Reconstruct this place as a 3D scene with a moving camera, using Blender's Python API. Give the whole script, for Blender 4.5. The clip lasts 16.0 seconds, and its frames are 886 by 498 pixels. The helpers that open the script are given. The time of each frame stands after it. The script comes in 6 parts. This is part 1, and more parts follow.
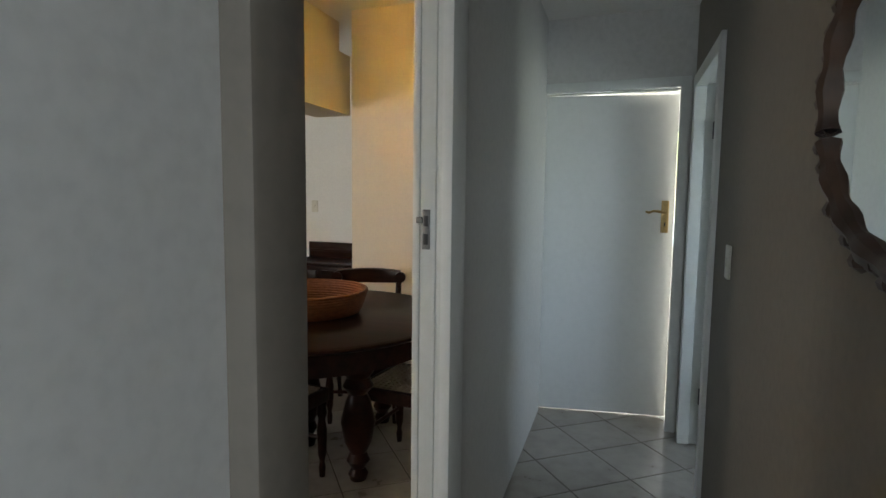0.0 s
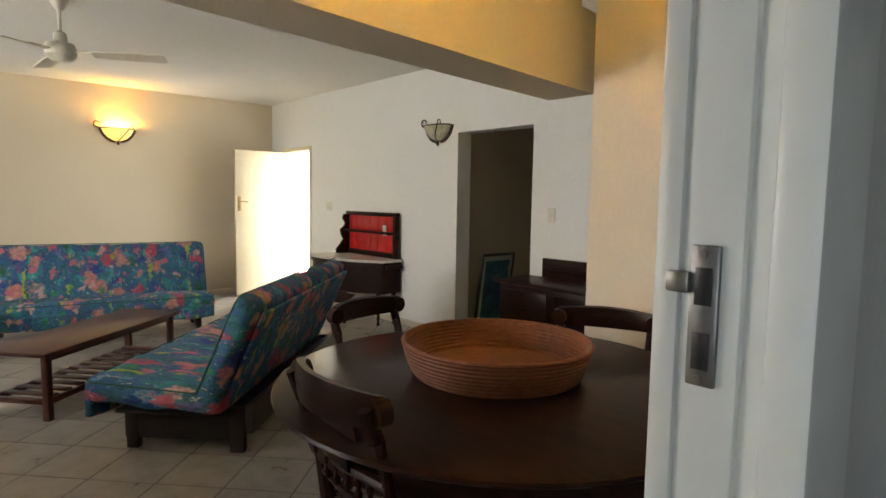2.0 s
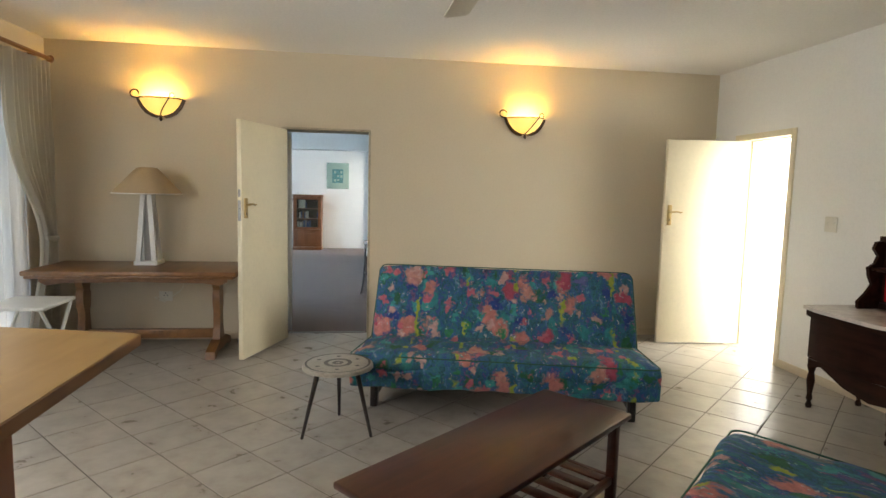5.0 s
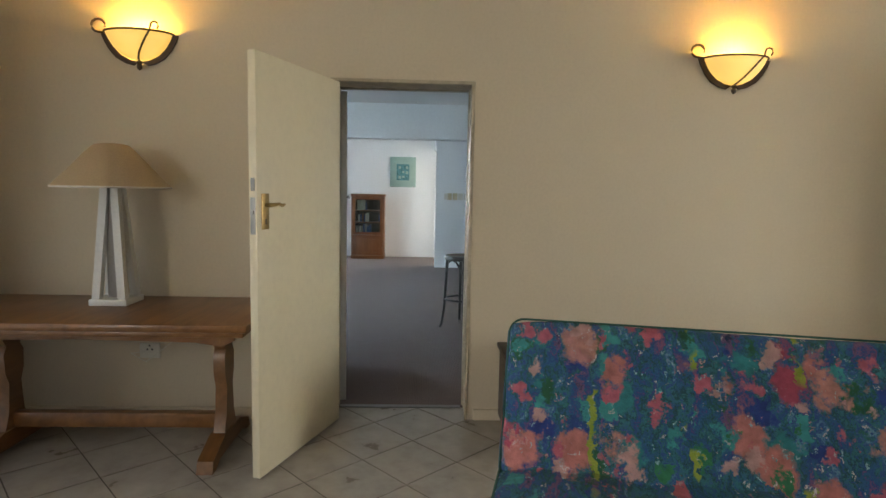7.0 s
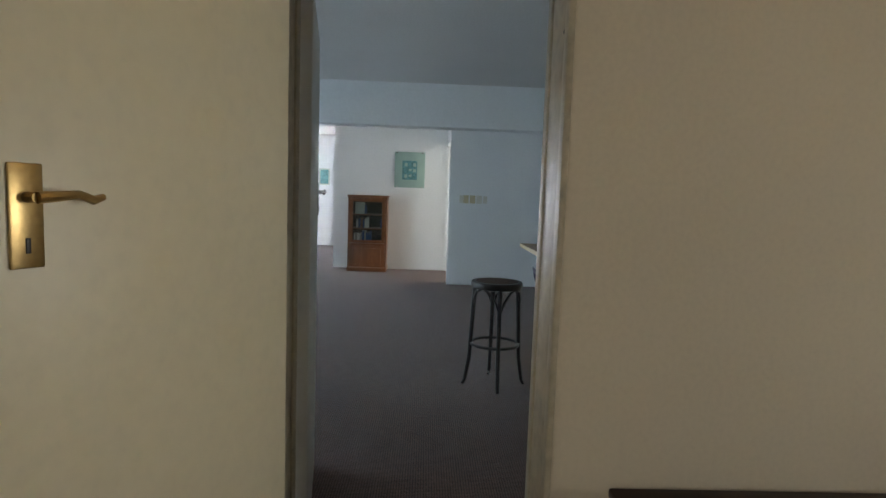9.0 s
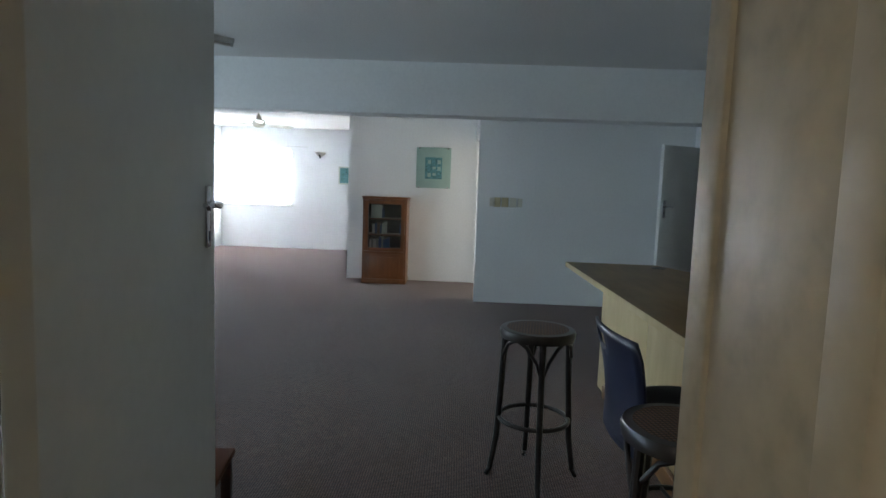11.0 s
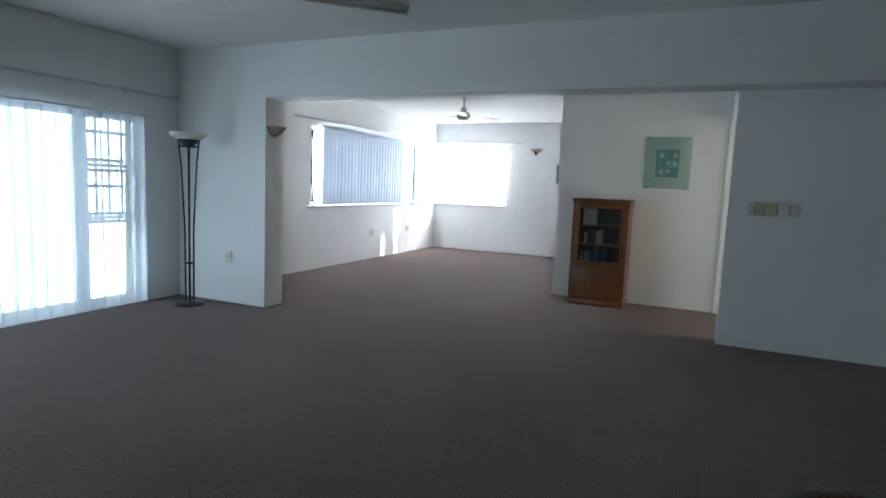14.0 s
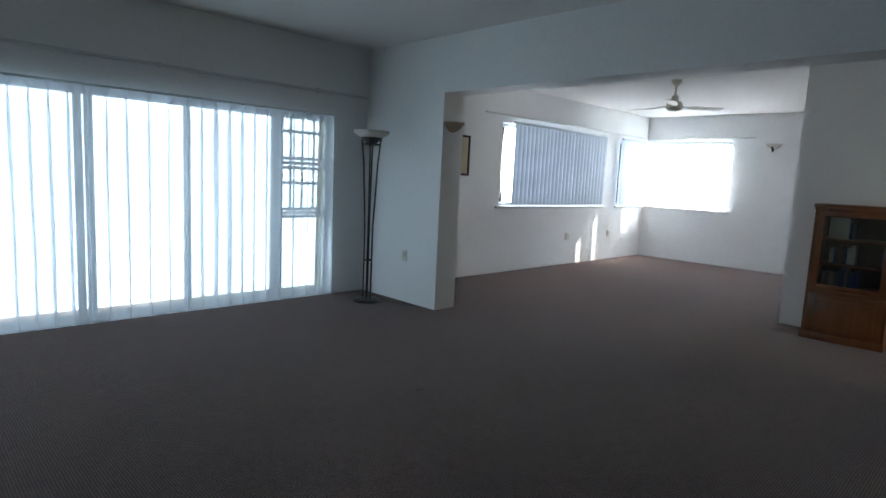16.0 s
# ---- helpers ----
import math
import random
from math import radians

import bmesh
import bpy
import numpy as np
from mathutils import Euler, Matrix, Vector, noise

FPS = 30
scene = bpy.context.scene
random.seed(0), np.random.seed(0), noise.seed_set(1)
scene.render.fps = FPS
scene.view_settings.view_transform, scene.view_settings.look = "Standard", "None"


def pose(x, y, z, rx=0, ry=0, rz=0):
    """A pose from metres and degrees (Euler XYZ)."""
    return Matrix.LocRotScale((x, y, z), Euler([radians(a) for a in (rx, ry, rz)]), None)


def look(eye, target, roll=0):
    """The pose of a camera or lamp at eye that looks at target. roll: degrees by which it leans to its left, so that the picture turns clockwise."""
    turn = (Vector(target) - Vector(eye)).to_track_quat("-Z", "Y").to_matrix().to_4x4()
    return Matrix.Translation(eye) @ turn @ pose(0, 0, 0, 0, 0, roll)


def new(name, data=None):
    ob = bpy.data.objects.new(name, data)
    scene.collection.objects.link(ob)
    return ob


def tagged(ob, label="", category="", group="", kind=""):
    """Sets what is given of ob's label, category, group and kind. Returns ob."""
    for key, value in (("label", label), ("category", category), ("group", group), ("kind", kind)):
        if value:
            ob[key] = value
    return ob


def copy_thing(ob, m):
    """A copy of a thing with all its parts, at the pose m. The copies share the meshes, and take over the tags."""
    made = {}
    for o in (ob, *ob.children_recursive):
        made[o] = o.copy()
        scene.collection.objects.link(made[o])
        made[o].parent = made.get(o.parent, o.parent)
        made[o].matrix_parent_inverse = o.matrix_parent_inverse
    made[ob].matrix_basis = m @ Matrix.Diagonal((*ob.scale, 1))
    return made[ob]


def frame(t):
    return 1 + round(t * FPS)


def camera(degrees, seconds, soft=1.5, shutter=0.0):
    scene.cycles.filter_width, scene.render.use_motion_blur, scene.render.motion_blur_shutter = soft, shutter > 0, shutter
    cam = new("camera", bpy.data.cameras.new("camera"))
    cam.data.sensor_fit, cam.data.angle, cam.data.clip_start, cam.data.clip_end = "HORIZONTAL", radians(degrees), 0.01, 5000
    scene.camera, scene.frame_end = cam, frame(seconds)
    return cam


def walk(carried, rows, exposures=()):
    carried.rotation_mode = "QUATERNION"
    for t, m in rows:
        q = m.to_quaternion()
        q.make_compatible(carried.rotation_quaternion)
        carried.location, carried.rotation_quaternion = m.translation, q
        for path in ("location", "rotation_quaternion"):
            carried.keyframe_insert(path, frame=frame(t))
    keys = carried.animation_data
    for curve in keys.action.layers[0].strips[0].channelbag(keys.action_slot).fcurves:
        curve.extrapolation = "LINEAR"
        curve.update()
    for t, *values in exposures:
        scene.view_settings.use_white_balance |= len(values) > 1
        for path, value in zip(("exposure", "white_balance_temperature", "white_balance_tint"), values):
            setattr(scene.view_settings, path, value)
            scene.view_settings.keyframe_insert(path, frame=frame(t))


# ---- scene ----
cam = camera(75.0, 16.0)
PATH = [
    (0, (0.685, -0.049, 1.419), (-0.071, 1.793, 1.23), 0.7),
    (0.5, (0.605, 0.261, 1.416), (-0.229, 2.071, 1.244), 0.3),
    (1, (0.522, 0.558, 1.419), (-0.524, 2.254, 1.248), 0.5),
    (1.5, (0.405, 0.788, 1.409), (-0.887, 2.304, 1.235), 0.5),
    (2, (0.203, 1.016, 1.408), (-1.275, 2.352, 1.234), 0.9),
    (2.5, (-0.117, 1.242, 1.456), (-1.749, 2.384, 1.268), 0.8),
    (3, (-0.487, 1.307, 1.427), (-2.241, 2.249, 1.24), 0.8),
    (3.5, (-0.873, 1.357, 1.458), (-2.716, 2.111, 1.266), 1.0),
    (4, (-1.328, 1.408, 1.466), (-3.23, 1.996, 1.273), 1.1),
    (4.5, (-1.792, 1.378, 1.458), (-3.74, 1.786, 1.261), 1.3),
    (5, (-2.283, 1.31, 1.483), (-4.254, 1.581, 1.281), 1.4),
    (5.2, (-2.507, 1.289, 1.483), (-4.484, 1.512, 1.278), 1.4),
    (7.3, (-4.82, 0.991, 1.394), (-6.809, 1.063, 1.195), 1.1),
    (7.5, (-4.98, 0.951, 1.383), (-6.97, 1.032, 1.197), 1.0),
    (8, (-5.42, 0.942, 1.355), (-7.41, 1.02, 1.17), 1.1),
    (8.5, (-5.87, 0.946, 1.345), (-7.86, 1.021, 1.159), 1.3),
    (9, (-6.35, 0.965, 1.351), (-8.341, 1.029, 1.165), 2.0),
    (11.5, (-7.86, 1.092, 1.4), (-9.845, 0.973, 1.2), 1.9),
    (12, (-8.09, 1.078, 1.402), (-10.068, 0.87, 1.195), 1.9),
    (12.5, (-8.335, 1.072, 1.396), (-10.301, 0.767, 1.188), 2.1),
    (13, (-8.642, 1.062, 1.395), (-10.582, 0.621, 1.185), 2.2),
    (13.5, (-8.859, 1.066, 1.399), (-10.746, 0.441, 1.182), 2.3),
    (14, (-9.067, 1.1, 1.404), (-10.882, 0.291, 1.181), 2.4),
    (14.5, (-9.271, 1.13, 1.409), (-11.002, 0.153, 1.183), 2.5),
    (15, (-9.44, 1.13, 1.398), (-11.076, 0.004, 1.165), 2.6),
    (15.5, (-9.62, 1.096, 1.393), (-11.147, -0.173, 1.151), 2.7),
    (16, (-9.774, 1.09, 1.392), (-11.172, -0.318, 1.141), 2.8),
]
EXPOSURES = [(0, 2.96), (0.5, 3.08), (1, 3.45), (1.5, 3.52), (2, 3.28), (2.5, 2.95), (3, 2.66), (3.5, 2.72), (4, 2.88), (4.5, 3.00), (5, 3.00), (7.5, 2.50), (8, 2.42), (9, 1.98), (11.5, 1.65), (12.5, 1.05), (13, 1.15), (13.5, 1.40), (14.5, 1.42), (15, 1.20), (16, 0.75)]
walk(cam, [(t, look(eye, target, roll)) for t, eye, target, roll in PATH], EXPOSURES)

# ---- settings ----
SKY, LAMP_GLOW, LAMP_W, DINING_W = 0.05, 0.17, 1.6, 8.0
L_LIVING, L_KITCHEN, L_PORCH, L_HALL, L_END, L_SIDEROOM = 1.7, 10.5, 36.0, 4.1, 6.5, 2.2
L_LOUNGE, L_SIDE, L_FAR, L_ALCOVE = 56.0, 120.0, 115.0, 11.0

# ---- world, sun, sky and daylight through the openings ----
world = bpy.data.worlds.new("world")
scene.world = world
world.use_nodes = True
wt = world.node_tree
sky = wt.nodes.new("ShaderNodeTexSky")
sky.sky_type, sky.sun_disc = "NISHITA", False
sky.sun_elevation, sky.sun_rotation = radians(32), radians(-58)
bg = wt.nodes["Background"]
bg.inputs["Strength"].default_value = SKY
wt.links.new(sky.outputs["Color"], bg.inputs["Color"])

sun = new("sun", bpy.data.lights.new("sun", "SUN"))
sun.data.energy, sun.data.angle, sun.data.color = 5.0, radians(0.5), (1.0, 0.94, 0.85)
sun.matrix_world = look((0, 0, 8), (1.9, -1.17, 8 - 1.4))


def daylight(name, place, target, width, height, power, colour=(0.86, 0.93, 1.0)):
    """The sky's light in a window's opening."""
    lamp = new(name, bpy.data.lights.new(name, "AREA"))
    lamp.data.shape, lamp.data.size, lamp.data.size_y = "RECTANGLE", width, height
    lamp.data.energy, lamp.data.color = power, colour
    lamp.matrix_world = look(place, target)
    return lamp


daylight("daylight_living", (-6.3, -1.62, 1.15), (-6.3, 5, 1.0), 2.5, 2.1, L_LIVING, (1.0, 0.95, 0.89))
daylight("daylight_kitchen", (-3.85, -1.62, 1.6), (-3.85, 5, 1.2), 1.8, 1.1, L_KITCHEN, (1.0, 0.955, 0.88))
daylight("daylight_porch", (-7.1, 7.15, 1.3), (-7.1, 0, 1.0), 2.2, 2.0, L_PORCH, (1.0, 0.97, 0.9))
daylight("daylight_hall", (1.12, -1.75, 1.3), (0.0, -0.55, 1.2), 1.2, 1.6, L_HALL, (0.8, 0.9, 1.0))
daylight("daylight_side_room", (2.5, 2.35, 1.5), (-0.3, 3.2, 1.2), 1.2, 1.2, L_SIDEROOM, (0.72, 0.86, 1.0))
daylight("daylight_end_room", (0.4, 5.95, 1.5), (0.4, 0, 1.2), 1.2, 1.2, L_END, (1.0, 0.97, 0.9))
daylight("daylight_lounge", (-11.3, -4.62, 1.05), (-11.3, 5, 0.8), 4.1, 1.9, L_LOUNGE, (0.63, 0.83, 1.0))
daylight("daylight_alcove", (-15.95, 3.9, 1.3), (-16.1, 0, 0.9), 1.1, 1.9, L_ALCOVE, (1.0, 0.95, 0.84))
daylight("daylight_side_window", (-17.715, -4.66, 1.6), (-17.715, 5, 1.0), 2.86, 1.21, L_SIDE, (0.78, 0.89, 1.0))
daylight("daylight_corner_window", (-20.2, -4.66, 1.6), (-20.2, 5, 1.0), 1.06, 1.21, L_SIDE * 0.35, (0.78, 0.89, 1.0))
daylight("daylight_end_window", (-20.98, -3.5, 1.6), (0, -3.5, 0.9), 1.53, 1.21, L_FAR)


# ---- materials ----
def material(name, rough=0.5, metal=0.0):
    m = bpy.data.materials.new(name)
    m.use_nodes = True
    b = m.node_tree.nodes["Principled BSDF"]
    b.inputs["Roughness"].default_value, b.inputs["Metallic"].default_value = rough, metal
    return m, m.node_tree, b


def node(t, kind, links=(), **values):
    n = t.nodes.new(kind)
    for k, v in values.items():
        n.inputs[k.replace("_", " ")].default_value = v
    for src, dst in links:
        t.links.new(src, n.inputs[dst])
    return n


def ramp(t, src, stops, step=False):
    r = t.nodes.new("ShaderNodeValToRGB")
    r.color_ramp.interpolation = "CONSTANT" if step else "LINEAR"
    e = r.color_ramp.elements
    while len(e) < len(stops):
        e.new(0.5)
    for el, (p, c) in zip(e, stops):
        el.position, el.color = p, (*c, 1)
    t.links.new(src, r.inputs["Fac"])
    return r


def shade(c, k):
    return tuple(min(1.0, v * k) for v in c)


def bump(t, b, src, strength, distance=0.01):
    n = node(t, "ShaderNodeBump", [(src, "Height")], Strength=strength, Distance=distance)
    t.links.new(n.outputs["Normal"], b.inputs["Normal"])


def mottled(name, colour, rough=0.6, big=1.2, fine=60.0, spread=0.06, relief=0.08, metal=0.0, depth=0.004):
    """A surface of one colour with large faint stains, fine grain and slight relief."""
    m, t, b = material(name, rough, metal)
    co = t.nodes.new("ShaderNodeTexCoord").outputs["Object"]
    n1 = node(t, "ShaderNodeTexNoise", [(co, "Vector")], Scale=big, Detail=5.0)
    n2 = node(t, "ShaderNodeTexNoise", [(co, "Vector")], Scale=fine, Detail=3.0)
    mix = node(t, "ShaderNodeMath", [(n1.outputs["Fac"], 0), (n2.outputs["Fac"], 1)])
    half = node(t, "ShaderNodeMath", [(mix.outputs[0], 0)])
    half.operation = "MULTIPLY"
    half.inputs[1].default_value = 0.5
    r = ramp(t, half.outputs[0], [(0.35, shade(colour, 1 - spread * 1.6)), (0.5, colour), (0.65, shade(colour, 1 + spread))])
    t.links.new(r.outputs["Color"], b.inputs["Base Color"])
    rr = node(t, "ShaderNodeMapRange", [(n1.outputs["Fac"], "Value")], **{"To_Min": max(0.02, rough - 0.08), "To_Max": min(1, rough + 0.1)})
    t.links.new(rr.outputs["Result"], b.inputs["Roughness"])
    bump(t, b, n2.outputs["Fac"], relief, depth)
    return m


def wood(name, dark, light, rough=0.35, scale=(2.0, 22.0, 22.0), coat=0.0):
    m, t, b = material(name, rough)
    co = t.nodes.new("ShaderNodeTexCoord").outputs["Object"]
    mp = node(t, "ShaderNodeMapping", [(co, "Vector")], Scale=scale)
    n1 = node(t, "ShaderNodeTexNoise", [(mp.outputs["Vector"], "Vector")], Scale=1.0, Detail=6.0, Distortion=0.6)
    n2 = node(t, "ShaderNodeTexNoise", [(co, "Vector")], Scale=3.0, Detail=3.0)
    mul = node(t, "ShaderNodeMath", [(n1.outputs["Fac"], 0), (n2.outputs["Fac"], 1)])
    half = node(t, "ShaderNodeMath", [(mul.outputs[0], 0)])
    half.operation, half.inputs[1].default_value = "MULTIPLY", 0.5
    r = ramp(t, half.outputs[0], [(0.38, dark), (0.62, light)])
    t.links.new(r.outputs["Color"], b.inputs["Base Color"])
    b.inputs["Coat Weight"].default_value, b.inputs["Coat Roughness"].default_value = coat, 0.15
    bump(t, b, n1.outputs["Fac"], 0.06, 0.003)
    return m


def metal(name, colour, rough=0.3):
    return mottled(name, colour, rough, 5.0, 80.0, 0.08, 0.03, 1.0)


def glow(name, colour, strength, under=(0.8, 0.6, 0.35)):
    m, t, b = material(name, 0.35)
    co = t.nodes.new("ShaderNodeTexCoord").outputs["Object"]
    n = node(t, "ShaderNodeTexNoise", [(co, "Vector")], Scale=9.0, Detail=3.0)
    r = ramp(t, n.outputs["Fac"], [(0.3, shade(colour, 0.75)), (0.7, colour)])
    b.inputs["Base Color"].default_value = (*under, 1)
    t.links.new(r.outputs["Color"], b.inputs["Emission Color"])
    b.inputs["Emission Strength"].default_value = strength
    return m


def glass(name, tint=(1, 1, 1), rough=0.0):
    m, t, b = material(name, rough)
    b.inputs["Base Color"].default_value = (*tint, 1)
    b.inputs["Transmission Weight"].default_value, b.inputs["IOR"].default_value = 1.0, 1.45
    return m


def tile_material():
    m, t, b = material("glazed_floor_tile", 0.28)
    co = t.nodes.new("ShaderNodeTexCoord").outputs["Object"]
    info = t.nodes.new("ShaderNodeObjectInfo")
    off = node(t, "ShaderNodeVectorMath", [(co, 0)])
    geo = t.nodes.new("ShaderNodeNewGeometry")
    both = node(t, "ShaderNodeMath", [(info.outputs["Random"], 0), (geo.outputs["Random Per Island"], 1)])
    shift = node(t, "ShaderNodeMath", [(both.outputs[0], 0)])
    shift.operation, shift.inputs[1].default_value = "MULTIPLY", 37.0
    t.links.new(shift.outputs[0], off.inputs[1])
    n1 = node(t, "ShaderNodeTexNoise", [(off.outputs[0], "Vector")], Scale=7.0, Detail=6.0, Roughness=0.6)
    n2 = node(t, "ShaderNodeTexNoise", [(off.outputs[0], "Vector")], Scale=90.0, Detail=2.0)
    r = ramp(t, n1.outputs["Fac"], [(0.25, (0.25, 0.222, 0.186)), (0.5, (0.35, 0.32, 0.278)), (0.75, (0.42, 0.39, 0.345))])
    var = node(t, "ShaderNodeMapRange", [(both.outputs[0], "Value")], To_Min=0.9, To_Max=1.06, From_Max=2.0)
    hsv = node(t, "ShaderNodeHueSaturation", [(r.outputs["Color"], "Color"), (var.outputs["Result"], "Value")])
    t.links.new(hsv.outputs["Color"], b.inputs["Base Color"])
    rr = node(t, "ShaderNodeMapRange", [(n1.outputs["Fac"], "Value")], To_Min=0.2, To_Max=0.42)
    t.links.new(rr.outputs["Result"], b.inputs["Roughness"])
    bump(t, b, n2.outputs["Fac"], 0.05, 0.002)
    return m


def carpet_material():
    """Looped brown-grey carpet: rows of small tufts, with faint traffic stains."""
    m, t, b = material("loop_carpet", 0.95)
    co = t.nodes.new("ShaderNodeTexCoord").outputs["Object"]
    v = node(t, "ShaderNodeTexVoronoi", [(co, "Vector")], Scale=80.0, Randomness=0.14)
    n1 = node(t, "ShaderNodeTexNoise", [(co, "Vector")], Scale=0.7, Detail=5.0, Roughness=0.65)
    n2 = node(t, "ShaderNodeTexNoise", [(co, "Vector")], Scale=14.0, Detail=4.0)
    r = ramp(t, n1.outputs["Fac"], [(0.3, (0.128, 0.069, 0.056)), (0.7, (0.18, 0.102, 0.083))])
    w = ramp(t, n2.outputs["Fac"], [(0.3, (0.82, 0.82, 0.82)), (0.7, (1.1, 1.1, 1.1))])
    d = ramp(t, v.outputs["Distance"], [(0.1, (1.6, 1.55, 1.5)), (0.62, (0.22, 0.22, 0.22))])
    mx = node(t, "ShaderNodeMix")
    mx.data_type, mx.blend_type = "RGBA", "MULTIPLY"
    mx.inputs[0].default_value = 1.0
    t.links.new(r.outputs["Color"], mx.inputs[6])
    t.links.new(d.outputs["Color"], mx.inputs[7])
    my = node(t, "ShaderNodeMix")
    my.data_type, my.blend_type = "RGBA", "MULTIPLY"
    my.inputs[0].default_value = 1.0
    t.links.new(mx.outputs[2], my.inputs[6])
    t.links.new(w.outputs["Color"], my.inputs[7])
    t.links.new(my.outputs[2], b.inputs["Base Color"])
    b.inputs["Specular IOR Level"].default_value = 0.15
    b.inputs["Sheen Weight"].default_value = 0.22
    bump(t, b, v.outputs["Distance"], 0.8, 0.006)
    return m


def print_fabric(name, ground, spots, scale, streak=(1.0, 1.0, 1.0)):
    """Cotton with a busy print: streaks of ground colour under irregular blotches of several others."""
    m, t, b = material(name, 0.85)
    co = t.nodes.new("ShaderNodeTexCoord").outputs["Object"]
    mp0 = node(t, "ShaderNodeMapping", [(co, "Vector")], Scale=streak)
    n0 = node(t, "ShaderNodeTexNoise", [(mp0.outputs["Vector"], "Vector")], Scale=scale, Detail=3.0, Distortion=0.5)
    last = ramp(t, n0.outputs["Fac"], ground).outputs["Color"]
    for colour, size, edge, seed, bend in spots:
        mp = node(t, "ShaderNodeMapping", [(co, "Vector")], Location=(seed, seed * 1.7, -seed))
        n = node(t, "ShaderNodeTexNoise", [(mp.outputs["Vector"], "Vector")], Scale=size, Detail=1.5, Distortion=bend)
        mask = node(t, "ShaderNodeMapRange", [(n.outputs["Fac"], "Value")], From_Min=edge, From_Max=edge + 0.045)
        tone = ramp(t, n0.outputs["Fac"], [(0.3, shade(colour, 0.7)), (0.7, shade(colour, 1.15))])
        mx = node(t, "ShaderNodeMix", [(mask.outputs["Result"], 0)])
        mx.data_type = "RGBA"
        t.links.new(last, mx.inputs[6])
        t.links.new(tone.outputs["Color"], mx.inputs[7])
        last = mx.outputs[2]
    t.links.new(last, b.inputs["Base Color"])
    weave = node(t, "ShaderNodeTexNoise", [(co, "Vector")], Scale=140.0, Detail=2.0)
    fold = node(t, "ShaderNodeTexNoise", [(co, "Vector")], Scale=6.0, Detail=4.0)
    mixb = node(t, "ShaderNodeMath", [(weave.outputs["Fac"], 0), (fold.outputs["Fac"], 1)])
    bump(t, b, mixb.outputs[0], 0.35, 0.02)
    return m


def tropical_print():
    """Cotton printed with streaks of sea colours, fish-sized coral and green shapes, weed stripes and pale specks."""
    m, t, b = material("tropical_print_cotton", 0.85)
    co = t.nodes.new("ShaderNodeTexCoord").outputs["Object"]
    flat = node(t, "ShaderNodeMapping", [(co, "Vector")], Scale=(1.0, 0.45, 1.0))
    wob = node(t, "ShaderNodeTexNoise", [(flat.outputs["Vector"], "Vector")], Scale=11.0, Detail=5.0, Roughness=0.7)
    bend = node(t, "ShaderNodeVectorMath", [(wob.outputs["Color"], 0)])
    bend.operation = "MULTIPLY"
    bend.inputs[1].default_value = (0.2, 0.2, 0.2)
    at = node(t, "ShaderNodeVectorMath", [(flat.outputs["Vector"], 0), (bend.outputs[0], 1)])
    streak = node(t, "ShaderNodeMapping", [(at.outputs[0], "Vector")], Scale=(3.2, 0.7, 0.7))
    n0 = node(t, "ShaderNodeTexNoise", [(streak.outputs["Vector"], "Vector")], Scale=7.0, Detail=5.0, Roughness=0.65)
    ground = ramp(t, n0.outputs["Fac"], [(0.28, (0.012, 0.03, 0.09)), (0.36, (0.2, 0.1, 0.2)), (0.4, (0.02, 0.06, 0.22)), (0.46, (0.03, 0.13, 0.27)), (0.5, (0.012, 0.06, 0.07)), (0.54, (0.04, 0.19, 0.22)), (0.6, (0.022, 0.06, 0.25)), (0.66, (0.12, 0.3, 0.4)), (0.72, (0.3, 0.13, 0.17))])
    last = ground.outputs["Color"]
    fine = node(t, "ShaderNodeTexNoise", [(co, "Vector")], Scale=26.0, Detail=4.0)

    def layer(mask, colour):
        nonlocal last
        mx = node(t, "ShaderNodeMix", [(mask, 0)])
        mx.data_type = "RGBA"
        t.links.new(last, mx.inputs[6])
        t.links.new(colour, mx.inputs[7])
        last = mx.outputs[2]

    def cells(size, seed, radius, share, palette):
        mp = node(t, "ShaderNodeMapping", [(at.outputs[0], "Vector")], Location=(seed, seed * 1.7, -seed))
        v = node(t, "ShaderNodeTexVoronoi", [(mp.outputs["Vector"], "Vector")], Scale=size)
        rgb = node(t, "ShaderNodeSeparateColor", [(v.outputs["Color"], "Color")])
        inside = node(t, "ShaderNodeMapRange", [(v.outputs["Distance"], "Value")], From_Min=radius + 0.07, From_Max=radius - 0.07)
        chosen = node(t, "ShaderNodeMapRange", [(rgb.outputs[0], "Value")], From_Min=share + 0.01, From_Max=share - 0.01)
        both = node(t, "ShaderNodeMath", [(inside.outputs["Result"], 0), (chosen.outputs["Result"], 1)])
        both.operation = "MULTIPLY"
        hue = ramp(t, rgb.outputs[1], palette, True)
        tone = node(t, "ShaderNodeMapRange", [(fine.outputs["Fac"], "Value")], To_Min=0.35, To_Max=1.5)
        hsv = node(t, "ShaderNodeHueSaturation", [(hue.outputs["Color"], "Color"), (tone.outputs["Result"], "Value")])
        layer(both.outputs[0], hsv.outputs["Color"])

    cells(9.0, 2.0, 0.42, 0.5, [(0.0, (0.02, 0.12, 0.06)), (0.3, (0.03, 0.22, 0.24)), (0.6, (0.02, 0.05, 0.24)), (0.85, (0.12, 0.13, 0.34))])
    cells(6.5, 5.3, 0.43, 0.5, [(0.0, (0.5, 0.19, 0.17)), (0.45, (0.4, 0.07, 0.12)), (0.75, (0.52, 0.24, 0.2))])
